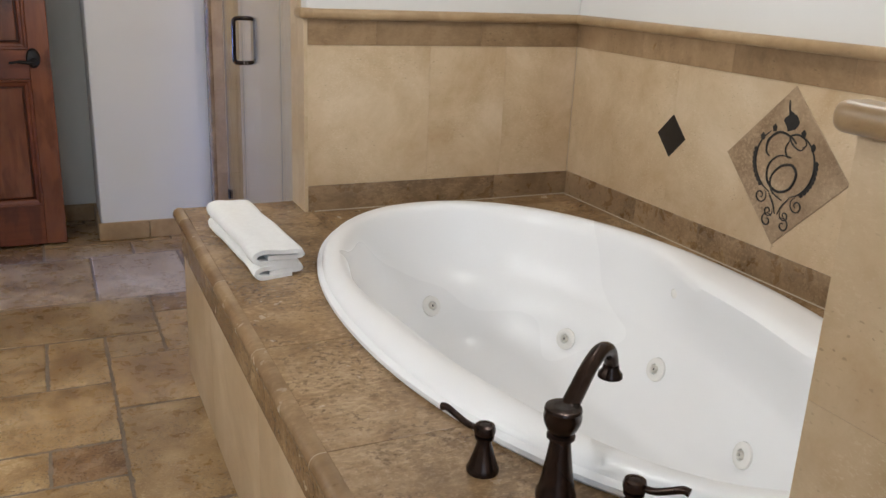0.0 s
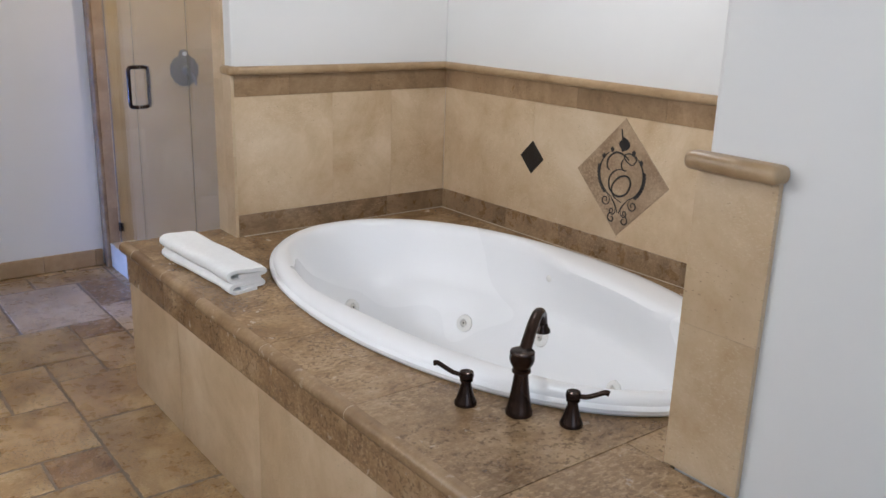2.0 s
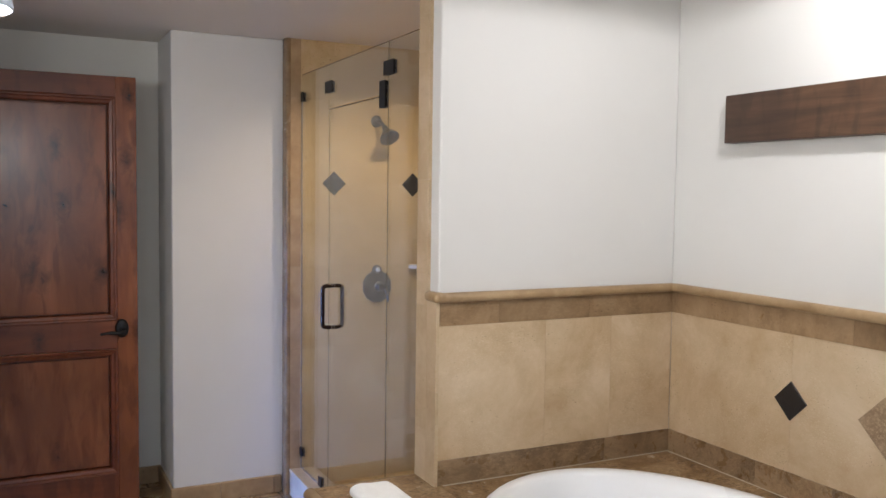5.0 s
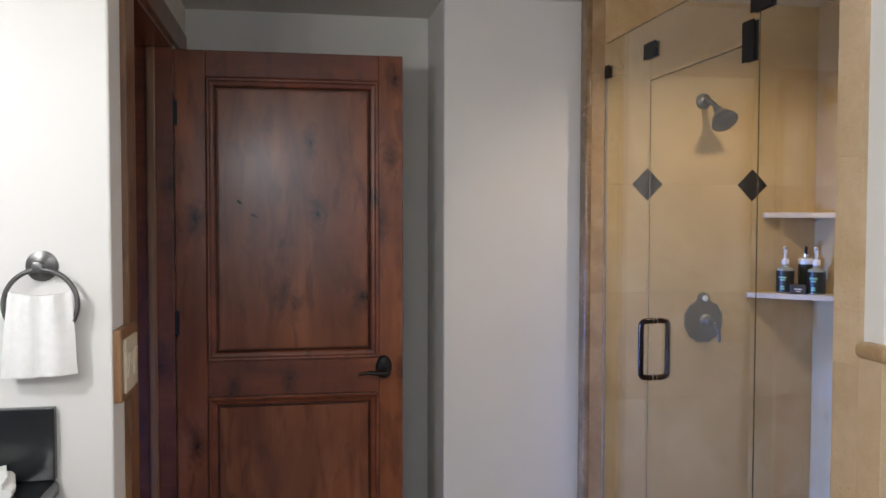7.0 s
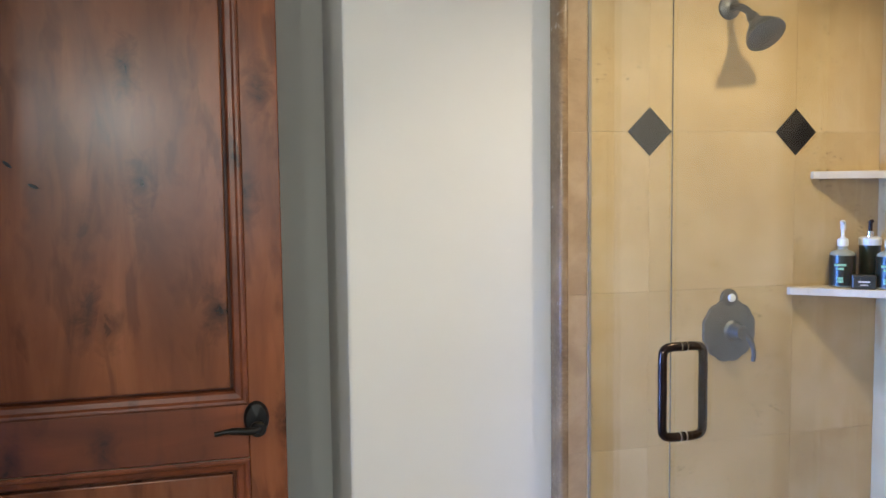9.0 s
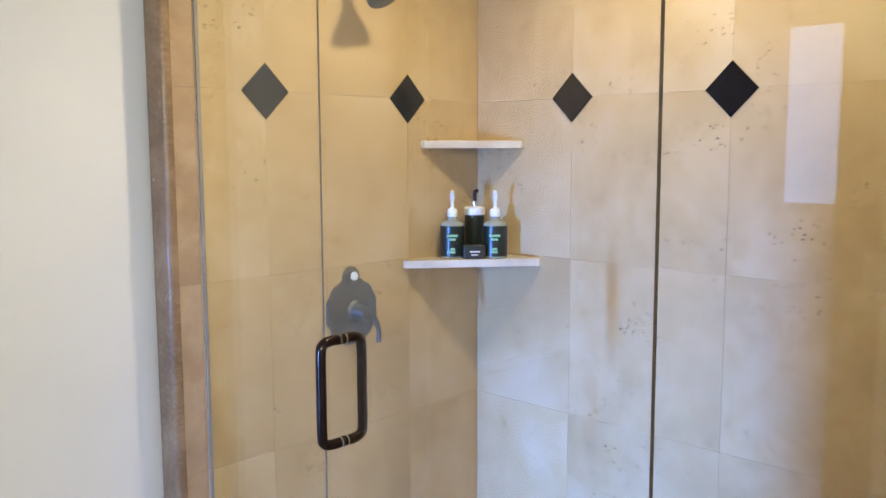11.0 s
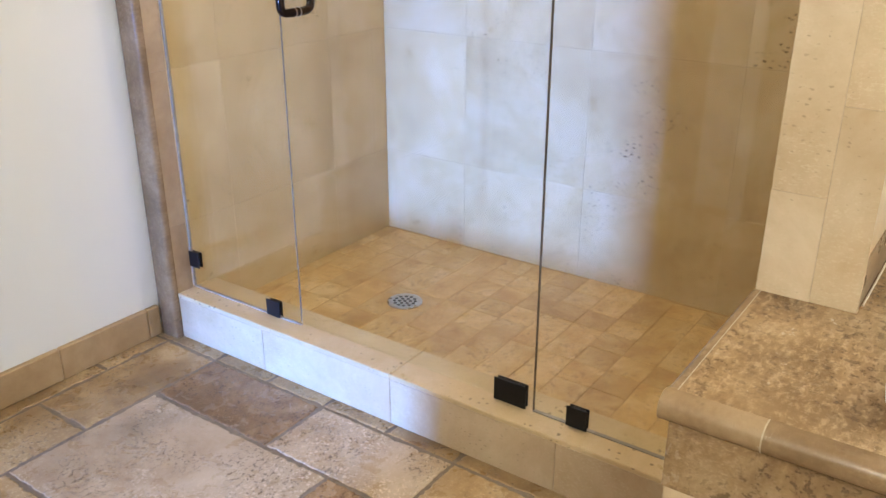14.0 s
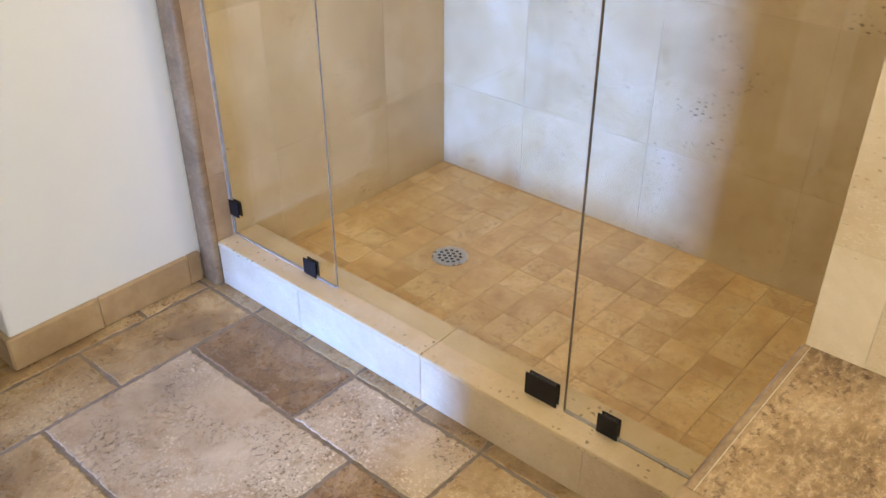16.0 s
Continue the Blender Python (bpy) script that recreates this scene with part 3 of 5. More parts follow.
def worn_tile(x0, x1, y0, y1, z, material):
    """A floor tile whose arris is chipped unevenly by wear."""
    edge = []
    nx, ny = max(3, int((x1 - x0) / 0.009)), max(3, int((y1 - y0) / 0.009))
    for k in range(nx):
        edge.append((x0 + (x1 - x0) * k / nx, y0, 0, 1))
    for k in range(ny):
        edge.append((x1, y0 + (y1 - y0) * k / ny, -1, 0))
    for k in range(nx):
        edge.append((x1 - (x1 - x0) * k / nx, y1, 0, -1))
    for k in range(ny):
        edge.append((x0, y1 - (y1 - y0) * k / ny, 1, 0))
    bm = bmesh.new()
    rows_ = []
    for drop, ins in ((0.014, 0.0), (0.002, 0.0), (0.0006, 0.0012), (0.0, 0.004), (0.0, 0.02)):
        ring = []
        for px, py, dx, dy in edge:
            w = max(0.0, noise.noise(Vector((px * 31, py * 31, z * 900 + 0.37)))) * 0.004 + max(0.0, noise.noise(Vector((px * 83, py * 83, 3.3)))) * 0.006 + max(0.0, noise.noise(Vector((px * 190, py * 190, 7.1)))) * 0.004
            if ins > 0.01:
                ring.append(bm.verts.new((min(max(px, x0 + ins), x1 - ins), min(max(py, y0 + ins), y1 - ins), z)))
                continue
            qx = min(max(px, x0 + ins + 0.0005), x1 - ins - 0.0005) + dx * w
            qy = min(max(py, y0 + ins + 0.0005), y1 - ins - 0.0005) + dy * w
            ring.append(bm.verts.new((qx, qy, z - drop)))
        rows_.append(ring)
    for a, c in zip(rows_, rows_[1:]):
        for k in range(len(a)):
            bm.faces.new([a[k], a[(k + 1) % len(a)], c[(k + 1) % len(a)], c[k]])
    bm.faces.new(rows_[-1])
    bmesh.ops.remove_doubles(bm, verts=bm.verts, dist=0.00005)
    return part("floor_tile", bm, material, floor)


def lay(i, j, w, h, kind):
    for a in range(w):
        for b in range(h):
            used[(i + a, j + b)] = True
    x0, y0 = OX + i * MX, OY + j * MY
    x1, y1 = x0 + w * MX, y0 + h * MY
    x1, y1 = min(x1, 1.34), min(y1, RY)
    if x1 - x0 < 0.03 or y1 - y0 < 0.03:
        return
    lift = rng.choice((-0.001, 0.0, 0.0008))
    worn_tile(x0 + 0.003, x1 - 0.003, y0 + 0.003, y1 - 0.003, lift, FM[kind])


for k in KNOWN:
    lay(*k)
for j in range(-20, 15):
    for i in range(-7, 5):
        if (i, j) in used:
            continue
        opts = [(2, 3), (2, 2), (3, 2), (1, 2), (2, 1), (1, 1)]
        rng.shuffle(opts)
        for w, h in opts:
            if all((i + a, j + b) not in used and i + a < 5 for a in range(w) for b in range(h)):
                lay(i, j, w, h, rng.choices("MLD", (6, 3, 1))[0] if i < 4 else "M")
                break

# ---- shower curb, pan and drain ----
curb = thing("shower_curb", (GX, 4.04, 0), "cream travertine curb under the shower glass", "curb", kind="structure")
for y0, y1 in ((3.277, 3.62), (3.62, 4.052), (4.052, 4.47), (4.47, 4.795)):
    piece("curb_tile", curb, 1.31, 1.324, y0 + 0.0006, y1 - 0.0006, 0.0, 0.1205, TRAV, 0.0012)
for y0, y1 in ((3.277, 4.052), (4.052, 4.795)):
    piece("curb_top", curb, 1.308, 1.442, y0 + 0.0006, y1 - 0.0006, 0.1212, 0.134, SHOWER, 0.002)
part("curb_core", box(1.324, 1.436, 3.277, 4.795, 0, 0.121), GROUT, curb)
pan = thing("shower_floor", (1.8, 4.0, 0.0), "honed travertine shower floor in brick-laid tiles", "floor", kind="structure")
part("mortar_bed", box(1.436, SX + 0.012, 3.277, SY + 0.012, 0.0, 0.0346), GROUT_P, pan)
TS = 0.0945
prng = random.Random(3)
for j in range(-5, 13):
    y0, y1 = max(3.713 + j * TS, 3.277), min(3.713 + (j + 1) * TS, SY)
    if y1 - y0 < 0.015:
        continue
    i = -3
    while 1.67 + i * TS < SX - 0.01:
        n = prng.choice((1, 1, 2))
        x0, x1 = max(1.67 + i * TS, 1.437), min(1.67 + (i + n) * TS, SX)
        i += n
        if x1 - x0 > 0.015:
            slip = prng.uniform(0.0003, 0.0011)
            piece("pan_tile", pan, x0 + slip, x1 - slip, y0 + slip, y1 - slip, 0.028, 0.036 + prng.choice((-0.0008, 0.0, 0.0006)), PAN, 0.0016)
drain = thing("shower_drain", (1.783, 4.371, 0.036), "round steel drain grate in the shower floor", "drain")
part("drain_ring", lathe([(0.0, 0.036), (0.052, 0.036), (0.052, 0.039), (0.048, 0.0405), (0.042, 0.039), (0.0, 0.0388)], (1.783, 4.371, 0)), STEEL, drain, smooth=True)
dots = [(0, 0)] + [(0.016 * math.cos(a * math.pi / 3), 0.016 * math.sin(a * math.pi / 3)) for a in range(6)] + [(0.031 * math.cos(a * math.pi / 6), 0.031 * math.sin(a * math.pi / 6)) for a in range(12)]
# black discs on the closed grate paint the dark of its holes
for dx, dy in dots:
    part("drain_hole", lathe([(0.0, 0.0389), (0.0052, 0.0389), (0.0052, 0.0396), (0.0, 0.0396)], (1.783 + dx, 4.371 + dy, 0), 10), INK, drain)

# ---- tub deck ----
deck = thing("tub_deck", (0.95, 2.1, 0), "raised tub surround of brown travertine with a cream apron", "tub deck")
TCX, TCY, TA, TB = 1.66, 2.12, 0.54, 0.918


def oval_x(y, side, a=TA - 0.03, b=TB - 0.03):
    q = 1 - ((y - TCY) / b) ** 2
    return TCX + side * a * math.sqrt(max(q, 0.0))


def deck_tile(y0, y1, side):
    n = 40
    ys = [y0 + (y1 - y0) * k / n for k in range(n + 1)]
    outer = 0.936 if side < 0 else BX - 0.002
    poly = [(outer, y0), (outer, y1)] + [(oval_x(v, side), v) for v in reversed(ys)]
    return prism(poly if side < 0 else poly[::-1], DECK - 0.018, DECK, 0.0012)


DJ = [1.226, 1.70, 2.13, 2.56, 3.014]
for y0, y1 in zip(DJ, DJ[1:]):
    for side in (-1, 1):
        part("deck_tile", deck_tile(y0 + 0.001, y1 - 0.001, side), NOCE, deck)
for xa, xb in ((0.936, 1.32), (1.32, 1.8), (1.8, BX - 0.002)):
    part("deck_tile", box(xa + 0.001, xb - 0.001, 3.015, (AY0 + 0.01 if xa > 1.31 else 3.2662), DECK - 0.018, DECK, 0.0012), NOCE, deck)
    part("deck_tile", box(xa + 0.001, xb - 0.001, (0.9 if xa < 1.31 else 1.11), 1.225, DECK - 0.018, DECK, 0.0012), NOCE, deck)


def nosing(y0, y1, r=0.02):
    """An edge stone with a half-round front."""
    prof = [(0.9355, DECK), (0.9355, DECK - 0.04)] + [(0.905 + r - r * math.sin(a), DECK - 0.02 - 0.02 * math.cos(a)) for a in np.linspace(0, math.pi, 11)]
    bm = bmesh.new()
    lo = [bm.verts.new((x, y0, z)) for x, z in prof]
    hi = [bm.verts.new((x, y1, z)) for x, z in prof]
    for k in range(len(prof)):
        q = (k + 1) % len(prof)
        bm.faces.new([lo[k], lo[q], hi[q], hi[k]])
    bm.faces.new(lo)
    bm.faces.new(hi[::-1])
    return bm


nose = [0.9, 1.25, 1.7, 2.13, 2.56, 2.86, 3.15, 3.282]
for y0, y1 in zip(nose, nose[1:]):
    part("bullnose", nosing(y0 + 0.001, y1 - 0.001), EDGE, deck, "polished brown bullnose edge", smooth=True)
    if y0 > 1:
        part("joint", nosing(y0 - 0.001, y0 + 0.001), GROUT, deck, smooth=True)
end_nose = nosing(0.937, 1.296)
for v in end_nose.verts:
    v.co = Vector((v.co.y, 3.284 - (v.co.x - 0.905) * 0.55, v.co.z))
part("bullnose", end_nose, EDGE, deck, "polished brown bullnose edge", smooth=True)
part("joint", box(0.937, 1.296, 3.2655, 3.2675, DECK - 0.018, DECK - 0.0003), GROUT, deck)
band = [0.9, 1.3, 1.72, 2.1, 2.5, 2.9, 3.272]
for y0, y1 in zip(band, band[1:]):
    part("apron_band", box(0.927, 0.945, y0 + 0.001, y1 - 0.001, 0.422, DECK - 0.04, 0.0015), NOCE, deck)
for y0, y1 in zip([0.9, 1.6, 2.2, 2.8], [1.6, 2.2, 2.8, 3.27]):
    part("apron_tile", box(0.932, 0.945, y0 + 0.0008, y1 - 0.0008, 0.0, 0.4215, 0.0012), TRAV, deck, "cream travertine apron tile")
part("apron_tile", box(0.945, 1.3, 3.256, 3.272, 0.0, 0.4215, 0.0012), TRAV, deck, "cream travertine apron tile")
part("apron_band", box(0.945, 1.3, 3.256, 3.274, 0.422, DECK - 0.04, 0.0012), NOCE, deck)
part("core", box(0.945, 1.0, 0.9, 3.256, 0, DECK - 0.02), GROUT, deck)
part("core", box(1.0, 1.3, 3.06, 3.256, 0, DECK - 0.02), GROUT, deck)
part("caulk_line", tube([(EX + 0.02, AY0 - 0.014, DECK + 0.001), (BX - 0.014, AY0 - 0.014, DECK + 0.001), (BX - 0.014, 1.13, DECK + 0.001)], 0.002, 6), CAULK, deck)

# ---- bathtub ----


def tub_ring(inset, z, shift=0.0, arm=0.0, n=144):
    out = []
    for k in range(n):
        t = 2 * math.pi * k / n
        c, s = math.cos(t), math.sin(t)
        ins = inset
        # broad armrest along the wall side of the lower half of the bath
        if arm:
            f = min(1.0, max(0.0, (0.34 - s) / 0.42))
            g = min(1.0, max(0.0, (s + 0.97) / 0.5)) * min(1.0, max(0.0, abs(c) / 0.5))
            ins += arm * (1.0 if c > 0 else 0.45) * f * f * (3 - 2 * f) * g * g * (3 - 2 * g)
        e = 2.1
        px = TCX + (TA * (1 + 0.03 * s) - ins) * math.copysign(abs(c) ** (2 / e), c)
        py = TCY + (TB - ins) * math.copysign(abs(s) ** (2 / e), s) + shift
        out.append((px, py, z))
    return out


TUB = [(0.006, 0.571, 0, 0), (0.0, 0.578, 0, 0), (0.0, 0.587, 0, 0), (0.006, 0.592, 0, 0), (0.012, 0.594, 0, 0), (0.016, 0.602, 0, 0), (0.026, 0.608, 0, 0),
       (0.042, 0.611, 0, 0.01), (0.056, 0.6105, 0, 0.045), (0.066, 0.607, 0, 0.066), (0.074, 0.6, 0, 0.078), (0.081, 0.588, 0, 0.082), (0.087, 0.568, 0, 0.076), (0.094, 0.53, -0.003, 0.058),
       (0.112, 0.46, -0.01, 0.028), (0.128, 0.415, -0.018, 0.014), (0.144, 0.39, -0.022, 0.006), (0.168, 0.366, -0.028, 0), (0.188, 0.31, -0.035, 0),
       (0.21, 0.24, -0.045, 0.0), (0.25, 0.192, -0.06, 0.0), (0.31, 0.168, -0.07, 0.0), (0.4, 0.16, -0.07, 0.0), (0.5, 0.157, -0.07, 0.0)]
tub = thing("bathtub", (TCX, TCY, 0.157), "glossy white oval drop-in whirlpool bathtub set in the stone deck", "bathtub")
bm = bmesh.new()
rings = [[bm.verts.new(p) for p in tub_ring(*r)] for r in TUB]
for a, b in zip(rings, rings[1:]):
    for k in range(len(a)):
        bm.faces.new([a[k], a[(k + 1) % len(a)], b[(k + 1) % len(a)], b[k]])
bm.faces.new(rings[-1])
shell = part("shell", bm, ACRYL, tub, smooth=True)
for p in shell.data.polygons:
    p.use_smooth = True


def basin_point(ang, z):
    """Inner wall of the bath at an angle and height, its way in and its slope."""
    k = next(q for q in range(11, len(TUB) - 1) if TUB[q + 1][1] <= z)
    a, c = TUB[k], TUB[k + 1]
    f = (a[1] - z) / (a[1] - c[1])
    up, low = tub_ring(*a, n=240), tub_ring(*c, n=240)
    q = int(round(ang / (2 * math.pi) * 240)) % 240
    p = Vector(up[q]).lerp(Vector(low[q]), f)
    along_ring = Vector(low[(q + 1) % 240]) - Vector(low[q - 1])
    return p, along_ring.cross(Vector(low[q]) - Vector(up[q])).normalized() * -1


for ang, z in ((1.678, 0.32), (0.664, 0.28), (0.134, 0.32), (-0.373, 0.28), (3.3, 0.3), (2.5, 0.3)):
    p, inward = basin_point(ang, z)
    if inward.dot(Vector((TCX, TCY, z)) - p) < 0:
        inward = -inward
    mtx = Matrix.Translation(p + inward * 0.002) @ inward.to_track_quat('Z', 'Y').to_matrix().to_4x4()
    jet = part("jet", moved(lathe([(0.0, 0.002), (0.013, 0.002), (0.0145, 0.008), (0.022, 0.0085), (0.032, 0.004), (0.034, -0.006)], segs=28), mtx), JETW, tub, "pale plastic whirlpool jet", smooth=True)
    ring_ = part("nozzle", moved(lathe([(0.0, 0.006), (0.0042, 0.006), (0.0048, 0.012), (0.009, 0.012), (0.0115, 0.004)], segs=18), mtx), JETN, jet, smooth=True)
    # flat black disc, painted as the shade inside the nozzle
    part("nozzle_hole", moved(lathe([(0.0, 0.0068), (0.0042, 0.0068)], segs=12), mtx), INK, ring_)
p, inward = basin_point(0.134, 0.52)
if inward.x > 0:
    inward = -inward
mtx = Matrix.Translation(p) @ inward.to_track_quat('Z', 'Y').to_matrix().to_4x4()
part("air_button", moved(lathe([(0.0, 0.006), (0.008, 0.005), (0.013, 0.002), (0.014, -0.004)], segs=18), mtx), JETW, tub, smooth=True)

# ---- tub filler ----


def valve_handle(at, lever):
    h = thing("tub_tap", at, "oil-rubbed bronze lever handle on the tub deck", "tap handle", "tub filler handles")
    x, y, z = at
    part("base", lathe([(0, 0), (0.026, 0), (0.0265, 0.006), (0.0235, 0.012), (0.0175, 0.03), (0.0125, 0.048), (0.0115, 0.056), (0.0155, 0.059), (0.0155, 0.062), (0.0115, 0.064), (0, 0.064)], at), BRONZE, h, smooth=True)
    part("cap", lathe([(0.0115, 0.063), (0.0165, 0.067), (0.0175, 0.074), (0.0155, 0.081), (0.01, 0.083), (0.009, 0.0815), (0, 0.0825)], at), BRONZE, h, smooth=True)
    d = Vector(lever).normalized()
    pts = smooth_path([Vector(at) + d * r + Vector((0, 0, zz)) for r, zz in ((0.012, 0.072), (0.03, 0.074), (0.05, 0.083), (0.068, 0.092), (0.078, 0.091))], 5)
    rad = [0.0055 + 0.003 * max(0, (k / (len(pts) - 1) - 0.6)) for k in range(len(pts))]
    part("lever", tube(pts, rad, 10), BRONZE, h, smooth=True)
    return h


along = Vector((0.128, -0.212, 0)).normalized()
valve_handle((1.15, 1.562, DECK), -along + Vector((-0.2, 0.1, 0)))
valve_handle((1.28, 1.35, DECK), along)
sp = Vector((1.221, 1.457, DECK))
spd = Vector((0.856, 0.517, 0))
spout = thing("tub_spout", sp, "oil-rubbed bronze gooseneck tub filler spout", "tub spout")
part("base", lathe([(0, 0), (0.031, 0), (0.0315, 0.008), (0.028, 0.016), (0.0235, 0.04), (0.0185, 0.075), (0.016, 0.096), (0.0155, 0.1), (0.0215, 0.103), (0.0215, 0.107), (0.017, 0.11), (0, 0.11)], sp), BRONZE, spout, smooth=True)
part("bulb", lathe([(0.016, 0.109), (0.022, 0.116), (0.0275, 0.128), (0.029, 0.138), (0.0275, 0.147), (0.0285, 0.149), (0.027, 0.153), (0.018, 0.156), (0.012, 0.1545), (0, 0.156)], sp), BRONZE, spout, smooth=True)
arc = smooth_path([sp + spd * r + Vector((0, 0, z)) for r, z in ((0.012, 0.14), (0.042, 0.162), (0.08, 0.188), (0.118, 0.2), (0.15, 0.19), (0.166, 0.166), (0.168, 0.154))], 7)
part("neck", tube(arc, [0.0145 - 0.003 * k / (len(arc) - 1) for k in range(len(arc))], 14), BRONZE, spout, smooth=True)
tip = sp + spd * 0.168
part("nozzle", lathe([(0.0, 0.136), (0.015, 0.136), (0.0205, 0.138), (0.02, 0.144), (0.0145, 0.151), (0.013, 0.158), (0.0, 0.158)], tip), BRONZE, spout, smooth=True)

# ---- folded towel ----
tow = thing("folded_towel", (1.07, 2.8, DECK), "white terry towel folded in thick layers on the tub deck", "towel")


def folded(width, length, layers, thick, gap):
    """A towel folded back and forth, seen end-on as a winding band."""
    mid = []
    for k in range(layers):
        z = thick / 2 + 0.001 + k * gap
        row_x = np.linspace(-width / 2, width / 2, 9)
        if k % 2:
            row_x = row_x[::-1]
        mid += [(float(q), z + 0.0025 * math.sin(q * 38 + k * 1.7)) for q in row_x]
        if k < layers - 1:
            sgn = 1 if k % 2 == 0 else -1
            mid += [(sgn * (width / 2 + math.sin(a) * gap * 0.8), z + gap / 2 - math.cos(a) * gap / 2) for a in (0.6, 1.2, 1.8, 2.5)]
    n = 15
    bm = bmesh.new()
    grid = []
    for j in range(n):
        v = j / (n - 1)
        ring = []
        for side in (1, -1):
            seq = list(enumerate(mid))
            for i, (px, pz) in (seq if side > 0 else seq[::-1]):
                a, b = mid[max(0, i - 1)], mid[min(len(mid) - 1, i + 1)]
                t = Vector((b[0] - a[0], b[1] - a[1])).normalized()
                w = thick / 2 * side
                wob = noise.noise(Vector((px * 9, v * 4, pz * 20))) * 0.003
                ring.append(bm.verts.new((px - t.y * w + 0.02 * (v - 0.5) + wob + 0.004 * math.sin(v * 5), (v - 0.5) * length + 0.01 * math.sin(px * 25), max(0.0005, (pz + t.x * w) * (1 + 0.1 * v) + wob * 0.5))))
        grid.append(ring)
    for a, b in zip(grid, grid[1:]):
        for k in range(len(a)):
            bm.faces.new([a[k], a[(k + 1) % len(a)], b[(k + 1) % len(a)], b[k]])
    half = len(mid)
    for g in (grid[0], grid[-1]):
        for i in range(half - 1):
            bm.faces.new([g[i], g[i + 1], g[2 * half - 2 - i], g[2 * half - 1 - i]])
    return bm



def banded(bands, length, thick):
    """Cloth wound along a few soft paths across the towel, drawn out along its length."""
    bm = bmesh.new()
    n = 22
    for pts in bands:
        mid = [(v.x, v.y) for v in smooth_path([Vector((px, pz, 0)) for px, pz in pts], 5)]
        grid = []
        for j in range(n):
            v = j / (n - 1)
            end = 1 - 0.25 * max(0.0, abs(v - 0.5) * 2 - 0.93) / 0.07
            ring = []
            for side in (1, -1):
                seq = list(enumerate(mid))
                for i, (px, pz) in (seq if side > 0 else seq[::-1]):
                    a, c = mid[max(0, i - 1)], mid[min(len(mid) - 1, i + 1)]
                    t = Vector((c[0] - a[0], c[1] - a[1])).normalized()
                    wd = thick / 2 * side * end
                    wob = noise.noise(Vector((px * 14, v * 5, pz * 25))) * 0.0035
                    sag = 1 - 0.1 * math.sin(v * math.pi) * (1 - (px / 0.07) ** 2) - 0.06 * (1 - v)
                    ring.append(bm.verts.new((px - t.y * wd - 0.006 * (v - 0.5) + wob + 0.004 * math.sin(v * 5), (v - 0.5) * length + 0.008 * math.sin(px * 25 + pz * 40), max(0.0006, (pz + t.x * wd) * sag + wob * 0.5))))
            grid.append(ring)
        for a, c in zip(grid, grid[1:]):
            for k in range(len(a)):
                bm.faces.new([a[k], a[(k + 1) % len(a)], c[(k + 1) % len(a)], c[k]])
        half = len(mid)
        for g in (grid[0], grid[-1]):
            for i in range(half - 1):
                bm.faces.new([g[i], g[i + 1], g[2 * half - 2 - i], g[2 * half - 1 - i]])
    return bm


lower = [(0.032, 0.006), (-0.01, 0.006), (-0.044, 0.008), (-0.06, 0.019), (-0.052, 0.033), (-0.01, 0.035), (0.04, 0.037), (0.056, 0.031), (0.052, 0.021), (0.02, 0.02), (-0.025, 0.019)]
upper = [(0.046, 0.05), (0.0, 0.05), (-0.042, 0.05), (-0.06, 0.062), (-0.057, 0.08), (-0.035, 0.088), (0.0, 0.087), (0.04, 0.088), (0.054, 0.081), (0.05, 0.07), (0.02, 0.067), (-0.028, 0.066)]
bmt = moved(banded([[(a, c * 0.84) for a, c in row_] for row_ in (lower, upper)], 0.50, 0.0165), pose(1.056, 2.785, DECK, 0, 0, 2))
cloth = part("cloth", bmt, TERRY, tow, smooth=True)

# ---- inlays on the wall ----


def diamond(name, centre, axis, half, depth, label, category):
    """A square tile set on its corner, its face just proud of the wall."""
    bm = prism([(half, 0), (0, half), (-half, 0), (0, -half)], 0, depth, 0.001)
    turn = pose(0, 0, 0, 0, -90, 0) if axis == 'x' else pose(0, 0, 0, 90, 0, 0)
    ob = solid(name, moved(bm, turn), BLACKT, label, category)
    ob.location = centre
    return ob


for yy in (3.604, 4.041, 4.471):
    tagged(diamond("diamond_tile", (SX + 0.004, yy, 1.571), 'x', 0.0625, 0.007, "polished black diamond inlay in the shower wall", "tile"), group="shower diamonds")
for xx in (1.538, 1.974):
    tagged(diamond("diamond_tile", (xx, SY + 0.004, 1.571), 'y', 0.0625, 0.007, "polished black diamond inlay in the shower wall", "tile"), group="shower diamonds")
for yy in (2.566, 1.666):
    tagged(diamond("diamond_tile", (BX - 0.006, yy, 0.884), 'x', 0.0635, 0.007, "polished black diamond inlay above the tub", "tile"), group="tub diamonds")
MC = Vector((BX - 0.0115, 2.116, 0.884))
medal = thing("monogram_tile", MC, "brown travertine diamond with a black engraved monogram", "medallion")
part("stone", moved(prism([(0.207, 0), (0, 0.207), (-0.207, 0), (0, -0.207)], -0.009, 0.0, 0.0015), Matrix.Translation(MC) @ pose(0, 0, 0, 0, -90, 0)), MEDAL, medal)


def ink(points, width, name="scroll", steps=7):
    """A line of the monogram; points are (right, up) on the tile."""
    pts = smooth_path([MC + Vector((-0.0008, -u, v)) for u, v in points], steps)
    n = len(pts)
    w = [0.82 * width * (0.45 + 0.55 * math.sin(math.pi * (k + 0.6) / (n + 0.2))) for k in range(n)]
    return part(name, tube(pts, w, 6), INK, medal)


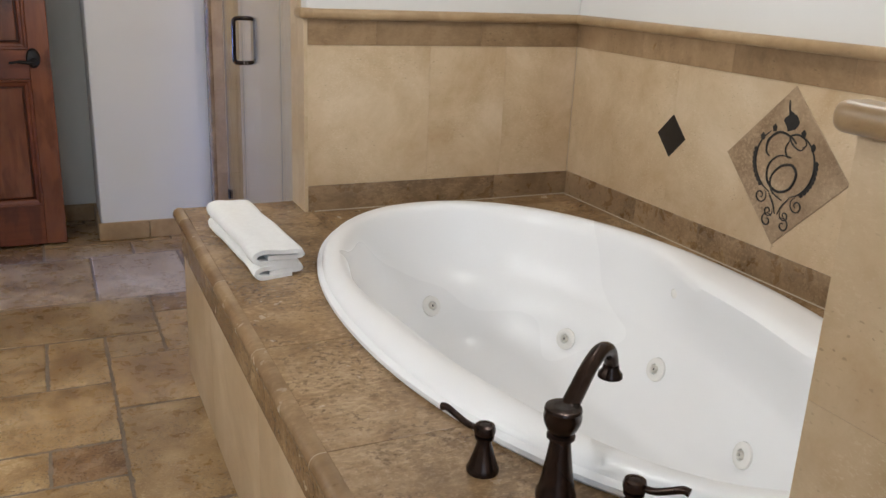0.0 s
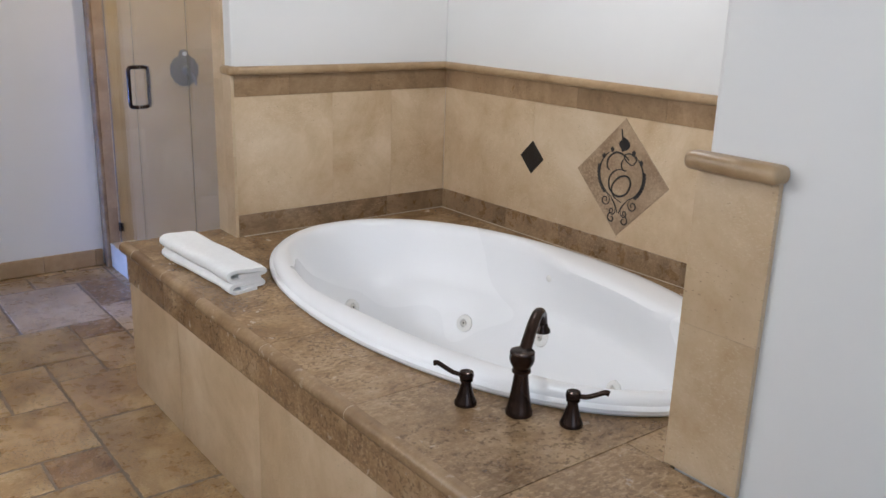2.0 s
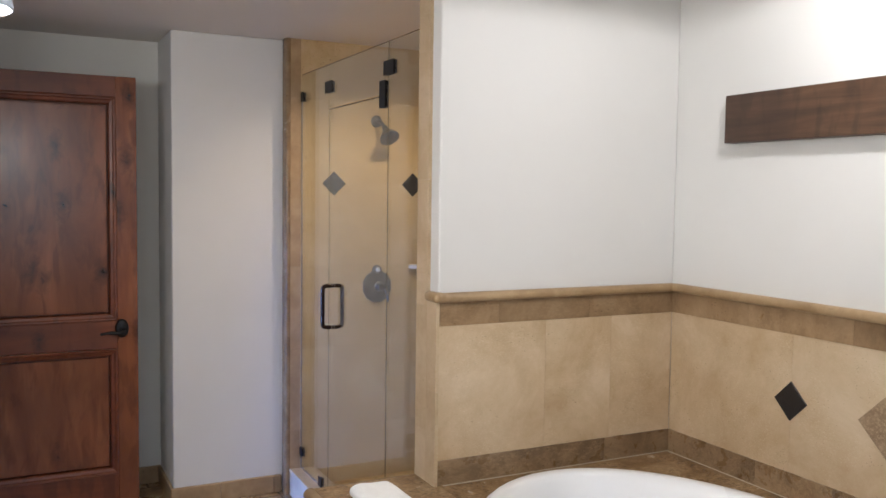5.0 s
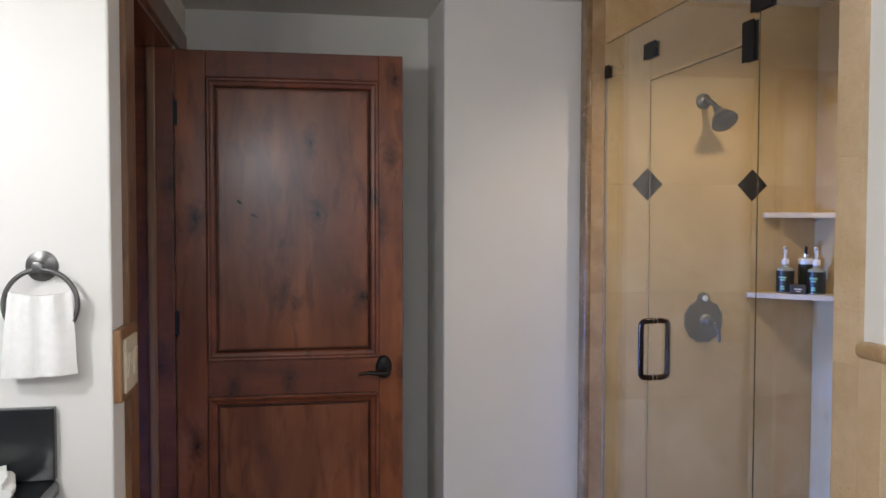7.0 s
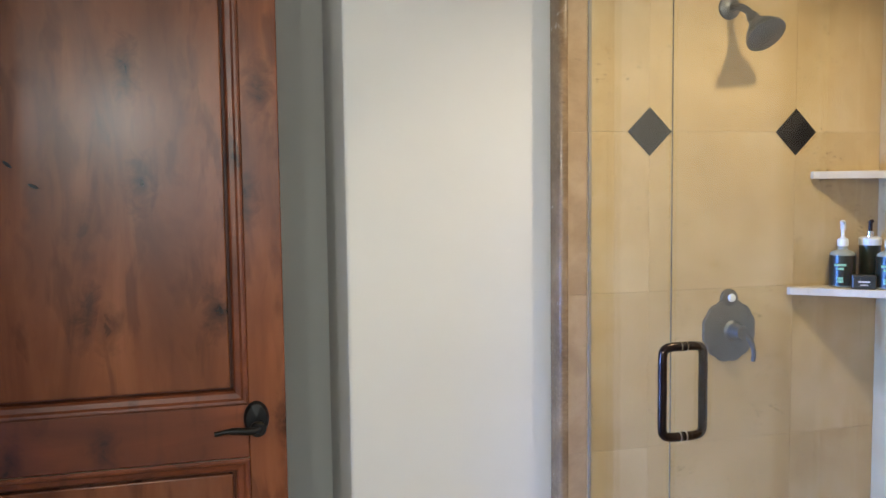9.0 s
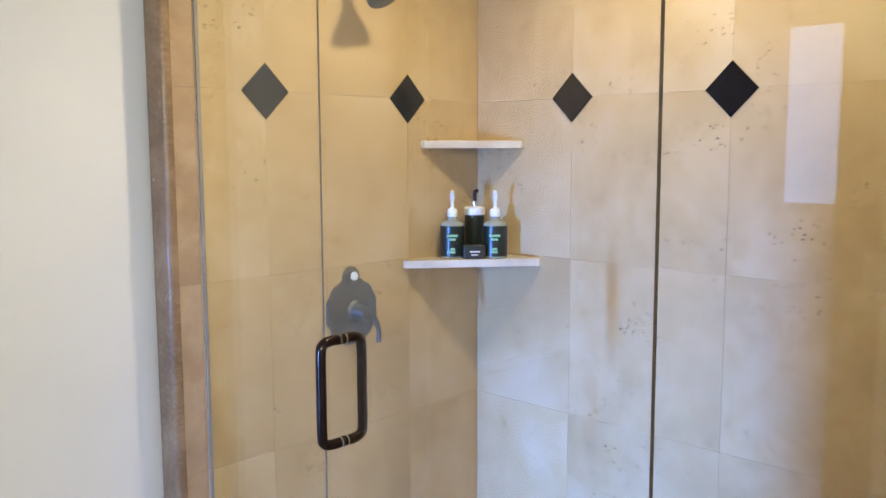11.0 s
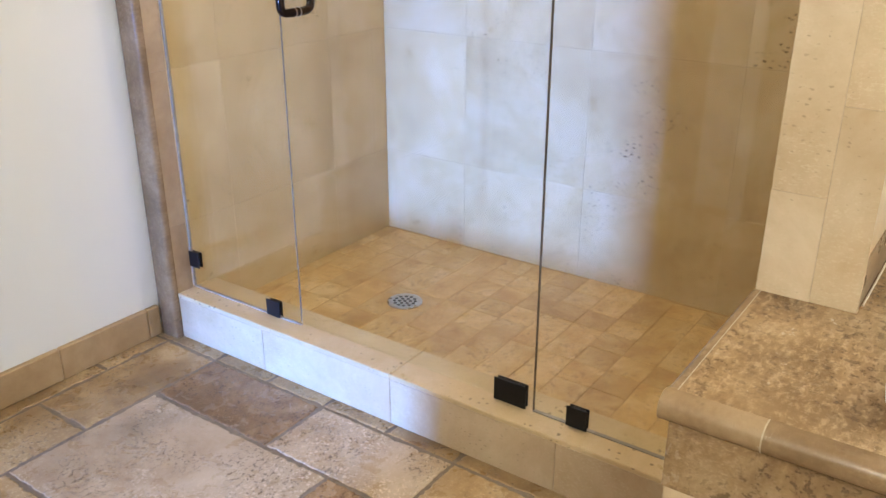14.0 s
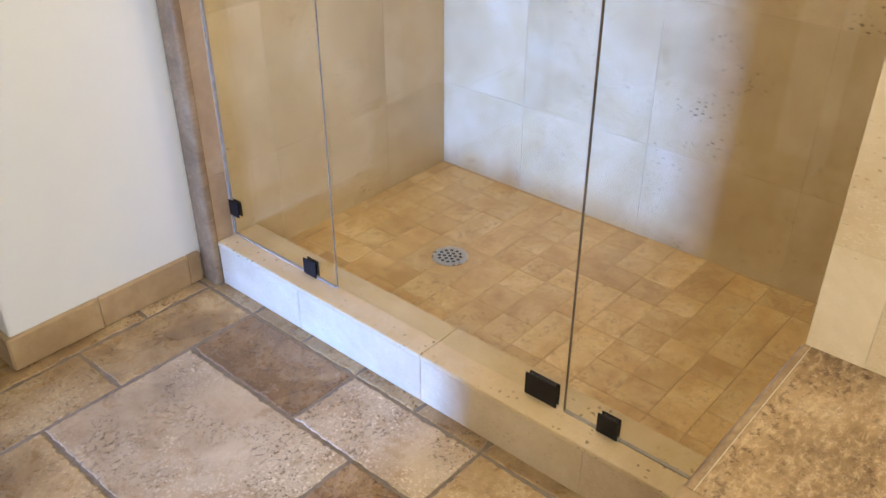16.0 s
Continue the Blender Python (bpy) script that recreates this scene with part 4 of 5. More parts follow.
def spiral(cu, cv, r, turns, start, hand):
    n = int(10 * turns)
    return [(cu + hand * r * (1 - 0.8 * k / n) * math.cos(start + 2 * math.pi * turns * k / n), cv + r * (1 - 0.8 * k / n) * math.sin(start + 2 * math.pi * turns * k / n)) for k in range(n + 1)]


# the letter E, in looped script
ink([(-0.052, 0.02), (-0.064, 0.03), (-0.062, 0.06), (-0.03, 0.086), (0.01, 0.08), (0.03, 0.066)], 0.0042, "letter")
ink([(0.058, 0.062), (0.045, 0.052), (0.02, 0.062), (0.008, 0.08), (0.03, 0.09), (0.055, 0.082), (0.062, 0.068), (0.05, 0.06)], 0.003, "letter")
ink([(0.01, 0.075), (-0.002, 0.05), (0.006, 0.03), (0.02, 0.028)], 0.003, "letter")
ink([(0.022, 0.03), (-0.02, 0.026), (-0.05, -0.004), (-0.046, -0.045), (-0.01, -0.066), (0.03, -0.05), (0.046, -0.012), (0.028, 0.01), (-0.01, 0.0), (-0.036, -0.035), (-0.024, -0.07), (0.012, -0.085)], 0.0045, "letter")
# wreath
for sgn in (-1, 1):
    arcp = [(sgn * 0.098 * math.sin(a), 0.012 - 0.09 * math.cos(a) * 1.0) for a in np.linspace(0.35, 2.5, 9)]
    ink(arcp, 0.0035, "wreath")
    for a in np.linspace(0.75, 1.75, 9):
        u, v = sgn * 0.103 * math.sin(a), 0.012 - 0.094 * math.cos(a)
        part("berry", moved(lathe([(0, 0.0012), (0.007, 0.001), (0.0075, 0)], segs=8), Matrix.Translation(MC + Vector((-0.0002, -u, v))) @ pose(0, 0, 0, 0, -90, 0)), INK, medal)
    ink([(sgn * 0.035, -0.075), (sgn * 0.015, -0.1), (sgn * 0.004, -0.125)], 0.003, "stem")
    ink(spiral(sgn * 0.062, -0.088, 0.022, 1.4, 2.0, sgn), 0.0025)
    ink(spiral(sgn * 0.028, -0.122, 0.016, 1.3, 2.6, sgn), 0.0025)
    ink(spiral(sgn * 0.028, -0.148, 0.021, 1.2, 0.8, -sgn), 0.0028)
    for du, dv in ((0.048, 0.094), (0.084, 0.066)):
        part("leaf", moved(prism([(0.011, 0), (0.002, 0.008), (-0.01, 0.003), (-0.008, -0.006), (0.003, -0.008)], 0, 0.0012), Matrix.Translation(MC + Vector((-0.0002, -sgn * du, dv))) @ pose(0, 0, 0, 0, -90, 0)), INK, medal)
part("fruit", moved(prism([(0.024 * (1 + 0.18 * math.sin(5 * a)) * math.cos(a), 0.022 * (1 + 0.18 * math.cos(4 * a)) * math.sin(a)) for a in np.linspace(0, 6.0, 16)], 0, 0.0012), Matrix.Translation(MC + Vector((-0.0002, -0.004, 0.118))) @ pose(0, 0, 0, 0, -90, 0)), INK, medal)
ink([(-0.004, 0.13), (-0.01, 0.155), (-0.012, 0.17)], 0.0035, "stalk")

# ---- plank art above the tub ----
art = thing("wall_plank", (BX, 2.1, 1.71), "thick wooden wall plank, half dark stained, half golden", "wall art")
part("dark_half", box(2.24, BX, 2.103, 2.852, 1.708, 1.868, 0.004), PLANK_D, art, "dark stained knotty wood")
part("gold_half", box(2.241, BX, 1.354, 2.1025, 1.708, 1.868, 0.004), PLANK_G, art, "golden carved panel")

# ---- shower glass ----
enc = thing("shower_enclosure", (GX, 4.0, 0.126), "frameless clear glass shower screen with door and black clips", "shower screen")
GT, DT = 2.1, 1.902


def pane(name, y0, y1, z0, z1, label=""):
    ob = part(name, box(GX - 0.005, GX + 0.005, y0, y1, z0, z1), GLASS, enc, label)
    ob.visible_shadow = False
    return ob


J1, J2 = 4.384, 3.706
fixed_far = pane("fixed_pane", J1 + 0.003, 4.79, 0.136, GT)
gdoor = pane("glass_door", J2 + 0.003, J1 - 0.003, 0.143, DT - 0.004, "clear glass door with a black pull")
fixed_near = pane("fixed_pane", 3.279, J2 - 0.003, 0.136, GT)
transom = pane("transom_pane", J2 + 0.001, J1 + 0.001, DT + 0.003, GT)
for parent, b in ((gdoor, (J1 - 0.003, J1 + 0.0012, 0.143, DT - 0.004)), (fixed_near, (J2 - 0.0026, J2 + 0.0024, 0.136, GT))):
    part("polished_edge", box(GX - 0.0004, GX + 0.0004, b[0], b[1], b[2], b[3]), GEDGE, parent)
part("polished_edge", box(GX - 0.003, GX + 0.003, J2, J1, DT - 0.004, DT - 0.0008), GEDGE, transom)
part("polished_edge", box(GX - 0.003, GX + 0.003, 3.279, 4.79, GT, GT + 0.001), GEDGE, transom)
part("seal_strip", box(GX - 0.004, GX + 0.004, 4.792, 4.796, 0.136, 1.99), SEAL, fixed_far, "clear silicone seal")
part("seal_strip", box(GX - 0.004, GX + 0.004, 3.279, J2, 0.1335, 0.137), SEAL, fixed_near, "clear silicone seal")
part("seal_strip", box(GX - 0.004, GX + 0.004, J1, 4.79, 0.1335, 0.137), SEAL, fixed_far, "clear silicone seal")


def clip(y0, y1, z0, z1, parent, name="clip"):
    bmc = box(GX - 0.0085, GX - 0.005, y0, y1, z0, z1, 0.0015)
    box(GX + 0.005, GX + 0.0075, y0 + 0.002, y1 - 0.002, z0, z1 - 0.002, 0.001, bmc)
    box(GX - 0.006, GX + 0.006, y0 + 0.01, y1 - 0.01, z0 + 0.004, z1 - 0.004, 0, bmc)
    return part(name, bmc, IRON, parent, "black square glass clip" if name == "clip" else "black glass door hinge")


clip(4.757, 4.796, 0.197, 0.243, fixed_far)
clip(4.752, 4.796, 1.968, 2.015, fixed_far)
clip(4.455, 4.502, 0.1345, 0.18, fixed_far)
clip(3.578, 3.626, 0.1345, 0.182, fixed_near)
clip(3.722, 3.802, 0.1345, 0.19, gdoor, "hinge")
clip(4.332, 4.43, 1.972, 2.025, transom)
clip(3.642, 3.742, 1.973, 2.028, transom)
clip(3.722, 3.782, 1.852, 1.958, gdoor, "hinge")
# pull handle: a rounded loop on each side of the glass
hy, hz0, hz1, ho = 4.333, 0.917, 1.105, 0.0465
loop = smooth_path([(GX + 0.006, hy, hz1), (GX - ho + 0.02, hy, hz1), (GX - ho + 0.004, hy, hz1 - 0.006), (GX - ho, hy, hz1 - 0.024), (GX - ho, hy, (hz0 + hz1) / 2), (GX - ho, hy, hz0 + 0.024), (GX - ho + 0.004, hy, hz0 + 0.006), (GX - ho + 0.02, hy, hz0), (GX + 0.006, hy, hz0)], 6)
pull = part("pull_handle", tube(loop, 0.0095, 14), BRONZE, gdoor, "black bronze loop pull", smooth=True)
inner = smooth_path([(GX - 0.006, hy, hz1), (GX + ho - 0.02, hy, hz1), (GX + ho - 0.004, hy, hz1 - 0.006), (GX + ho, hy, hz1 - 0.024), (GX + ho, hy, (hz0 + hz1) / 2), (GX + ho, hy, hz0 + 0.024), (GX + ho - 0.004, hy, hz0 + 0.006), (GX + ho - 0.02, hy, hz0), (GX - 0.006, hy, hz0)], 6)
part("pull_handle", tube(inner, 0.0095, 14), BRONZE, gdoor, "black bronze loop pull", smooth=True)
for z in (hz0, hz1):
    for gx in (GX - 0.0068, GX + 0.0068):
        part("washer", moved(lathe([(0.0, -0.0012), (0.0104, -0.0012), (0.0104, 0.0012), (0.0, 0.0012)], segs=16), Matrix.Translation((gx, hy, z)) @ pose(0, 0, 0, 0, 90, 0)), STEEL, pull, "pale washer")

# ---- shower fittings ----


def corner_shelf(z, arm_x, arm_y):
    sh = thing("corner_shelf", (SX, SY, z), "cream travertine corner shelf in the shower", "shelf", "corner shelves")
    part("slab", moved(prism([(SX + 0.003, SY + 0.003), (SX - arm_x, SY + 0.003), (SX - arm_x, SY - 0.012), (SX - 0.012, SY - arm_y), (SX + 0.003, SY - arm_y)], -0.02, 0.0, 0.002), Matrix.Translation((0, 0, z))), SHELF, sh)
    return sh


corner_shelf(1.15, 0.29, 0.235)
corner_shelf(1.464, 0.222, 0.17)


def pump_bottle(at, neck_mat):
    bt = thing("pump_bottle", at, "dark teal toiletry bottle with a pump top", "bottle", "shower bottles")
    r = 0.033
    part("body", lathe([(0, 0), (r - 0.002, 0), (r, 0.003), (r, 0.088), (r - 0.002, 0.093), (0.024, 0.098), (0.0145, 0.101), (0.0125, 0.106), (0.0125, 0.116), (0, 0.116)], at), BOTTLE, bt, smooth=True)
    part("label", lathe([(r + 0.0003, 0.006), (r + 0.0006, 0.006), (r + 0.0006, 0.087), (r + 0.0003, 0.087)], at), LABEL, bt, "dark label", smooth=True)
    d = (Vector((0.4, 3.2, 0)) - Vector((at[0], at[1], 0))).normalized()
    s = Vector((-d.y, d.x, 0))
    for zz, w in ((0.062, 0.03), (0.052, 0.018), (0.026, 0.014), (0.018, 0.016)):
        c = Vector(at) + d * (r + 0.0008) + Vector((0, 0, zz))
        bmb = box(-w / 2, w / 2, -0.002, 0.001, -0.003, 0.003)
        part("print_bar", moved(bmb, Matrix.Translation(c) @ s.to_track_quat('X', 'Z').to_matrix().to_4x4()), BAR, bt)
    part("collar", lathe([(0.0125, 0.111), (0.014, 0.112), (0.014, 0.128), (0.0125, 0.131), (0.006, 0.134), (0.0048, 0.137), (0.0048, 0.158), (0, 0.158)], at), neck_mat, bt, smooth=True)
    head = smooth_path([Vector(at) + Vector((0, 0, 0.156)), Vector(at) + Vector((0, 0, 0.172)), Vector(at) + d * 0.012 + Vector((0, 0, 0.178)), Vector(at) + d * 0.026 + Vector((0, 0, 0.174))], 5)
    part("pump_head", tube(head, [0.0078 - 0.0034 * k / (len(head) - 1) for k in range(len(head))], 10), neck_mat, bt, smooth=True)
    return bt


pump_bottle((2.094, 4.75, 1.15), PUMPW)
pump_bottle((2.173, 4.667, 1.15), PUMPW)
jar = thing("lotion_bottle", (2.18, 4.748, 1.15), "dark bottle with a white collar and chrome pump", "bottle", "shower bottles")
ja = (2.18, 4.748, 1.15)
part("body", lathe([(0, 0), (0.026, 0), (0.0275, 0.003), (0.0275, 0.118), (0.02, 0.124), (0, 0.124)], ja), LABEL, jar, smooth=True)
part("collar", lathe([(0.0285, 0.112), (0.0295, 0.114), (0.0295, 0.13), (0.024, 0.134), (0.0, 0.134)], ja), PUMPW, jar, smooth=True)
part("neck", lathe([(0.009, 0.133), (0.009, 0.15), (0.0, 0.15)], ja), CHROME, jar, smooth=True)
part("pump_head", tube([(2.18, 4.748, 1.298), (2.18, 4.748, 1.326), (2.168, 4.729, 1.328)], 0.0055, 8), IRON, jar, smooth=True)
bar = thing("soap_box", (2.112, 4.688, 1.15), "small dark boxed soap with a worn print", "soap")
part("carton", moved(box(-0.03, 0.03, -0.012, 0.012, 0, 0.038, 0.004), pose(2.112, 4.688, 1.15, 0, 0, -38)), SOAP, bar)
part("print_bar", moved(box(-0.014, 0.014, -0.0128, -0.0118, 0.018, 0.022), pose(2.112, 4.688, 1.15, 0, 0, -38)), JETW, bar)
part("print_bar", moved(box(-0.009, 0.009, -0.0128, -0.0118, 0.01, 0.013), pose(2.112, 4.688, 1.15, 0, 0, -38)), JETW, bar)

sv = thing("shower_valve", (1.775, SY, 1.05), "scalloped aged pewter shower valve plate with lever", "shower valve")
poly = []
for k in range(168):
    a = 2 * math.pi * k / 168
    rr = 0.985 + 0.05 * abs(math.sin(6 * a))
    w, h = 0.078, (0.088 if math.sin(a) < 0 else 0.078)
    poly.append((w * rr * math.cos(a), h * rr * math.sin(a)))
bmv = prism(poly, 0, 0.009, 0.004)
part("plate", moved(bmv, Matrix.Translation((1.775, SY, 1.045)) @ pose(0, 0, 0, 90, 0, 0)), PEWTER, sv, smooth=True)
part("crest", moved(lathe([(0, 0.011), (0.018, 0.01), (0.026, 0.005), (0.027, 0)], segs=20), Matrix.Translation((1.775, SY, 1.126)) @ pose(0, 0, 0, 90, 0, 0)), PEWTER, sv, smooth=True)
part("button", moved(lathe([(0, 0.017), (0.009, 0.016), (0.0115, 0.012), (0.0115, 0.006)], segs=18), Matrix.Translation((1.778, SY, 1.129)) @ pose(0, 0, 0, 90, 0, 0)), PUMPW, sv, "white porcelain button", smooth=True)
part("hub", moved(lathe([(0.03, 0.008), (0.022, 0.014), (0.018, 0.04), (0.021, 0.044), (0.018, 0.056), (0, 0.058)], segs=22), Matrix.Translation((1.785, SY, 1.04)) @ pose(0, 0, 0, 90, 0, 0)), PEWTER, sv, smooth=True)
part("lever", tube(smooth_path([(1.79, SY - 0.05, 1.04), (1.805, SY - 0.058, 1.02), (1.813, SY - 0.062, 0.99), (1.814, SY - 0.058, 0.965)], 5), [0.0075] * 8 + [0.0062] * 8, 10), PEWTER, sv, smooth=True)

shd = thing("overhead_shower", (1.765, SY, 1.893), "aged pewter shower head on a short arm", "shower head")
part("flange", moved(lathe([(0.031, 0), (0.03, 0.006), (0.018, 0.014), (0.012, 0.016), (0, 0.016)], segs=24), Matrix.Translation((1.765, SY, 1.893)) @ pose(0, 0, 0, 90, 0, 0)), PEWTER, shd, smooth=True)
part("arm", tube(smooth_path([(1.765, SY, 1.893), (1.768, SY - 0.04, 1.888), (1.772, SY - 0.068, 1.875), (1.776, SY - 0.084, 1.858)], 5), 0.0095, 12), PEWTER, shd, smooth=True)
hd = Vector((0.1, -0.66, -0.74)).normalized()
part("head", moved(lathe([(0.012, -0.012), (0.016, 0.0), (0.015, 0.01), (0.022, 0.022), (0.04, 0.045), (0.05, 0.062), (0.051, 0.07), (0.045, 0.073), (0, 0.071)], segs=28), Matrix.Translation((1.777, SY - 0.088, 1.853)) @ hd.to_track_quat('Z', 'Y').to_matrix().to_4x4()), PEWTER, shd, smooth=True)


def downlight(x, y):
    dl = thing("ceiling_light", (x, y, CZ), "small round recessed ceiling light, lit; added outside the shower", "ceiling light", "ceiling lights")
    part("trim_ring", lathe([(0.036, CZ - 0.001), (0.036, CZ - 0.008), (0.05, CZ - 0.008), (0.056, CZ - 0.004), (0.057, CZ)], (x, y, 0)), CHROME, dl, smooth=True)
    part("bulb", lathe([(0, CZ - 0.006), (0.034, CZ - 0.006), (0.036, CZ - 0.002)], (x, y, 0)), BULB, dl)


# the two fixtures outside the shower are added, out of view
for lx, ly in ((1.76, 4.12), (0.35, 0.6), (1.75, 2.1)):
    downlight(lx, ly)

# ---- the open wooden door ----
FY = 4.853
door = thing("door_1", (-0.21, FY + 0.02, 0), "knotty reddish wooden two-panel door standing open", "door", kind="structure")
X0, X1, T0, T1 = -0.218, 0.599, FY, FY + 0.044
part("stile", box(X0, -0.11, T0, T1, 0.012, 2.038, 0.003), ALDER, door)
part("stile", box(0.51, X1, T0, T1, 0.012, 2.038, 0.003), ALDER, door)
part("rail", box(-0.11, 0.51, T0 + 0.0005, T1, 1.944, 2.038, 0.003), ALDER_H, door)
part("rail", box(-0.11, 0.51, T0 + 0.0005, T1, 0.79, 0.921, 0.003), ALDER_H, door)
part("rail", box(-0.11, 0.51, T0 + 0.0005, T1, 0.012, 0.2, 0.003), ALDER_H, door)
for z0, z1 in ((0.921, 1.944), (0.2, 0.79)):
    pn = part("panel", box(-0.0695, 0.4695, T0 + 0.011, T1 - 0.006, z0 + 0.0405, z1 - 0.0405, 0.003), ALDER, door)
    # sloped field edge and the moulding round it
    bmm = bmesh.new()
    prof = [(0.0, -0.003), (0.005, -0.006), (0.011, -0.005), (0.016, 0.001), (0.027, 0.004), (0.032, 0.009), (0.0345, 0.03), (0.042, 0.03)]
    loops = []
    for ins, dep in prof:
        loops.append([bmm.verts.new((qx, T0 + dep, qz)) for qx, qz in ((-0.11 + ins, z0 + ins), (0.51 - ins, z0 + ins), (0.51 - ins, z1 - ins), (-0.11 + ins, z1 - ins))])
    for a, b in zip(loops, loops[1:]):
        for k in range(4):
            bmm.faces.new([a[k], a[(k + 1) % 4], b[(k + 1) % 4], b[k]])
    part("moulding", bmm, ALDER_H, door)
for kx, kz, tilt in ((0.005, 1.498, -40), (0.056, 1.449, -25)):
    part("open_knot", moved(lathe([(0, 0.0012), (0.0065, 0.001), (0.008, -0.001)], segs=14), Matrix.Translation((kx, T0 + 0.011, kz)) @ pose(0, 0, 0, 90, 0, 0) @ pose(0, 0, 0, 0, 0, tilt) @ Matrix.Diagonal((1.6, 0.55, 1, 1))), INK, door, "dark open knot in the wood")
hdl = part("door_handle", moved(lathe([(0, 0.014), (0.024, 0.012), (0.029, 0.006), (0.03, 0)], segs=24), Matrix.Translation((0.528, T0, 0.885)) @ pose(0, 0, 0, 90, 0, 0) @ Matrix.Diagonal((1, 1.45, 1, 1))), IRON, door, "dark bronze lever handle", smooth=True)
part("lever", tube(smooth_path([(0.53, T0 - 0.008, 0.872), (0.53, T0 - 0.045, 0.87), (0.51, T0 - 0.054, 0.869), (0.47, T0 - 0.054, 0.873), (0.43, T0 - 0.052, 0.868)], 5), [0.011] * 6 + [0.0085] * 10 + [0.006] * 5, 10), IRON, hdl, smooth=True)
part("knob", moved(lathe([(0, 0.05), (0.014, 0.05), (0.019, 0.044), (0.018, 0.034), (0.012, 0.026), (0.01, 0.01)], segs=18), Matrix.Translation((0.53, T0, 0.87)) @ pose(0, 0, 0, 90, 0, 0)), IRON, hdl, smooth=True)
for z in (1.77, 1.02, 0.22):
    part("hinge", box(-0.238, -0.206, T0 - 0.008, T0 + 0.003, z, z + 0.088, 0.002), IRON, door, "black butt hinge")

# ---- doorway casing and jambs ----
dw = thing("doorway_frame", (LX, 4.45, 0), "stained wooden door frame round the open doorway", "door frame", kind="structure")
part("casing", box(LX - 0.002, LX + 0.016, DY0 - 0.118, DY0 - 0.004, 0, DZ - 0.002, 0.004), CASING, dw)
part("casing", box(LX - 0.002, LX + 0.016, DY0 - 0.118, RY - 0.1, DZ, DZ + 0.085, 0.004), CASING, dw)
part("jamb", box(LX - 0.14, LX + 0.004, DY0 - 0.004, DY0 + 0.016, 0, DZ, 0.002), CASING, dw)
part("jamb", box(LX - 0.14, LX + 0.004, DY1 - 0.018, DY1 + 0.002, 0, DZ, 0.002), ALDER_H, dw)
part("jamb", box(LX - 0.14, LX + 0.004, DY0 + 0.016, DY1 - 0.018, DZ - 0.02, DZ, 0.002), ALDER, dw)
part("door_stop", box(LX - 0.085, LX - 0.055, DY1 - 0.032, DY1 - 0.018, 0, DZ - 0.02, 0.004), PLATEW, dw)
part("door_stop", box(LX - 0.085, LX - 0.055, DY0 + 0.016, DY0 + 0.03, 0, DZ - 0.02, 0.004), CASING, dw)

# ---- the next room through the doorway ----
HX = -3.2
solid("hall_floor", box(HX - 0.1, LX - 0.13, 2.6, 6.0, -0.1, -0.005), FLOORWOOD, "plain dim floor of the next room", "floor", "structure")
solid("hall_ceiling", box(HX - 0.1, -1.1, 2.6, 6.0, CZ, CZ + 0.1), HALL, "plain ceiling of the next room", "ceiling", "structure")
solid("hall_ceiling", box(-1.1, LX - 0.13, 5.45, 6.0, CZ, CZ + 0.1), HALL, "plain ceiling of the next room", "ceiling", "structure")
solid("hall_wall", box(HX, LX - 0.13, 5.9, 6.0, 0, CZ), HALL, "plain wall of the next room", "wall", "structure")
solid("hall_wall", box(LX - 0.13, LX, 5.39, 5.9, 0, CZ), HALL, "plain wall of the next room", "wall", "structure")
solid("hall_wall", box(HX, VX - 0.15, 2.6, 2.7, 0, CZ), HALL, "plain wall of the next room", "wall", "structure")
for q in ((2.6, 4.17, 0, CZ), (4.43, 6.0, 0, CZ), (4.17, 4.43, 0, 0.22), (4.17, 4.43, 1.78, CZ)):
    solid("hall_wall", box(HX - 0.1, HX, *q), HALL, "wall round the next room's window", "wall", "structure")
hw = thing("window_2", (HX, 5.3, 1.15), "bright daylit window of the next room", "window", kind="structure")
part("pane", box(HX + 0.002, HX + 0.012, 4.86, 5.8, 1.1, 2.2), SKYLIT, hw, "pale daylight behind the glass")
for q in ((4.8, 4.86, 1.04, 2.26), (5.8, 5.86, 1.04, 2.26), (4.86, 5.8, 1.04, 1.1), (4.86, 5.8, 2.2, 2.26)):
    part("window_frame", box(HX + 0.001, HX + 0.035, *q, 0.003), DARKWOOD, hw)
od = thing("hall_door", (-0.4, 4.84, 0), "dark wooden door opened into the next room", "door")
# swing set so the unseen tip keeps hall light off the white wall
ang = math.degrees(math.atan2(4.548 - 4.842, -1.06 + 0.392)) 
md = pose(-0.38, 4.842, 0, 0, 0, ang)
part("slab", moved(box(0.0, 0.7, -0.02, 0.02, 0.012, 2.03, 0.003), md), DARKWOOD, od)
for z in (1.72, 0.98, 0.22):
    part("hinge", box(-0.4, -0.355, 4.842, 4.856, z, z + 0.09, 0.002), IRON, od, "black butt hinge")

# ---- switch plate ----
sw = thing("light_switch", (LX + 0.016, 3.88, 1.09), "ivory switch plate on a wooden backing block", "light switch")
part("backing", box(LX - 0.001, LX + 0.019, 3.805, 3.995, 1.002, 1.178, 0.004), PLATEW, sw, "stained wooden backing")
plate = part("plate", box(LX + 0.018, LX + 0.026, 3.825, 3.975, 1.02, 1.152, 0.003), IVORY, sw)
for yy in (3.865, 3.935):
    part("rocker", moved(box(-0.003, 0.003, -0.016, 0.016, -0.033, 0.033, 0.0015), pose(LX + 0.027, yy, 1.087, 0, 4, 0)), IVORY, plate)

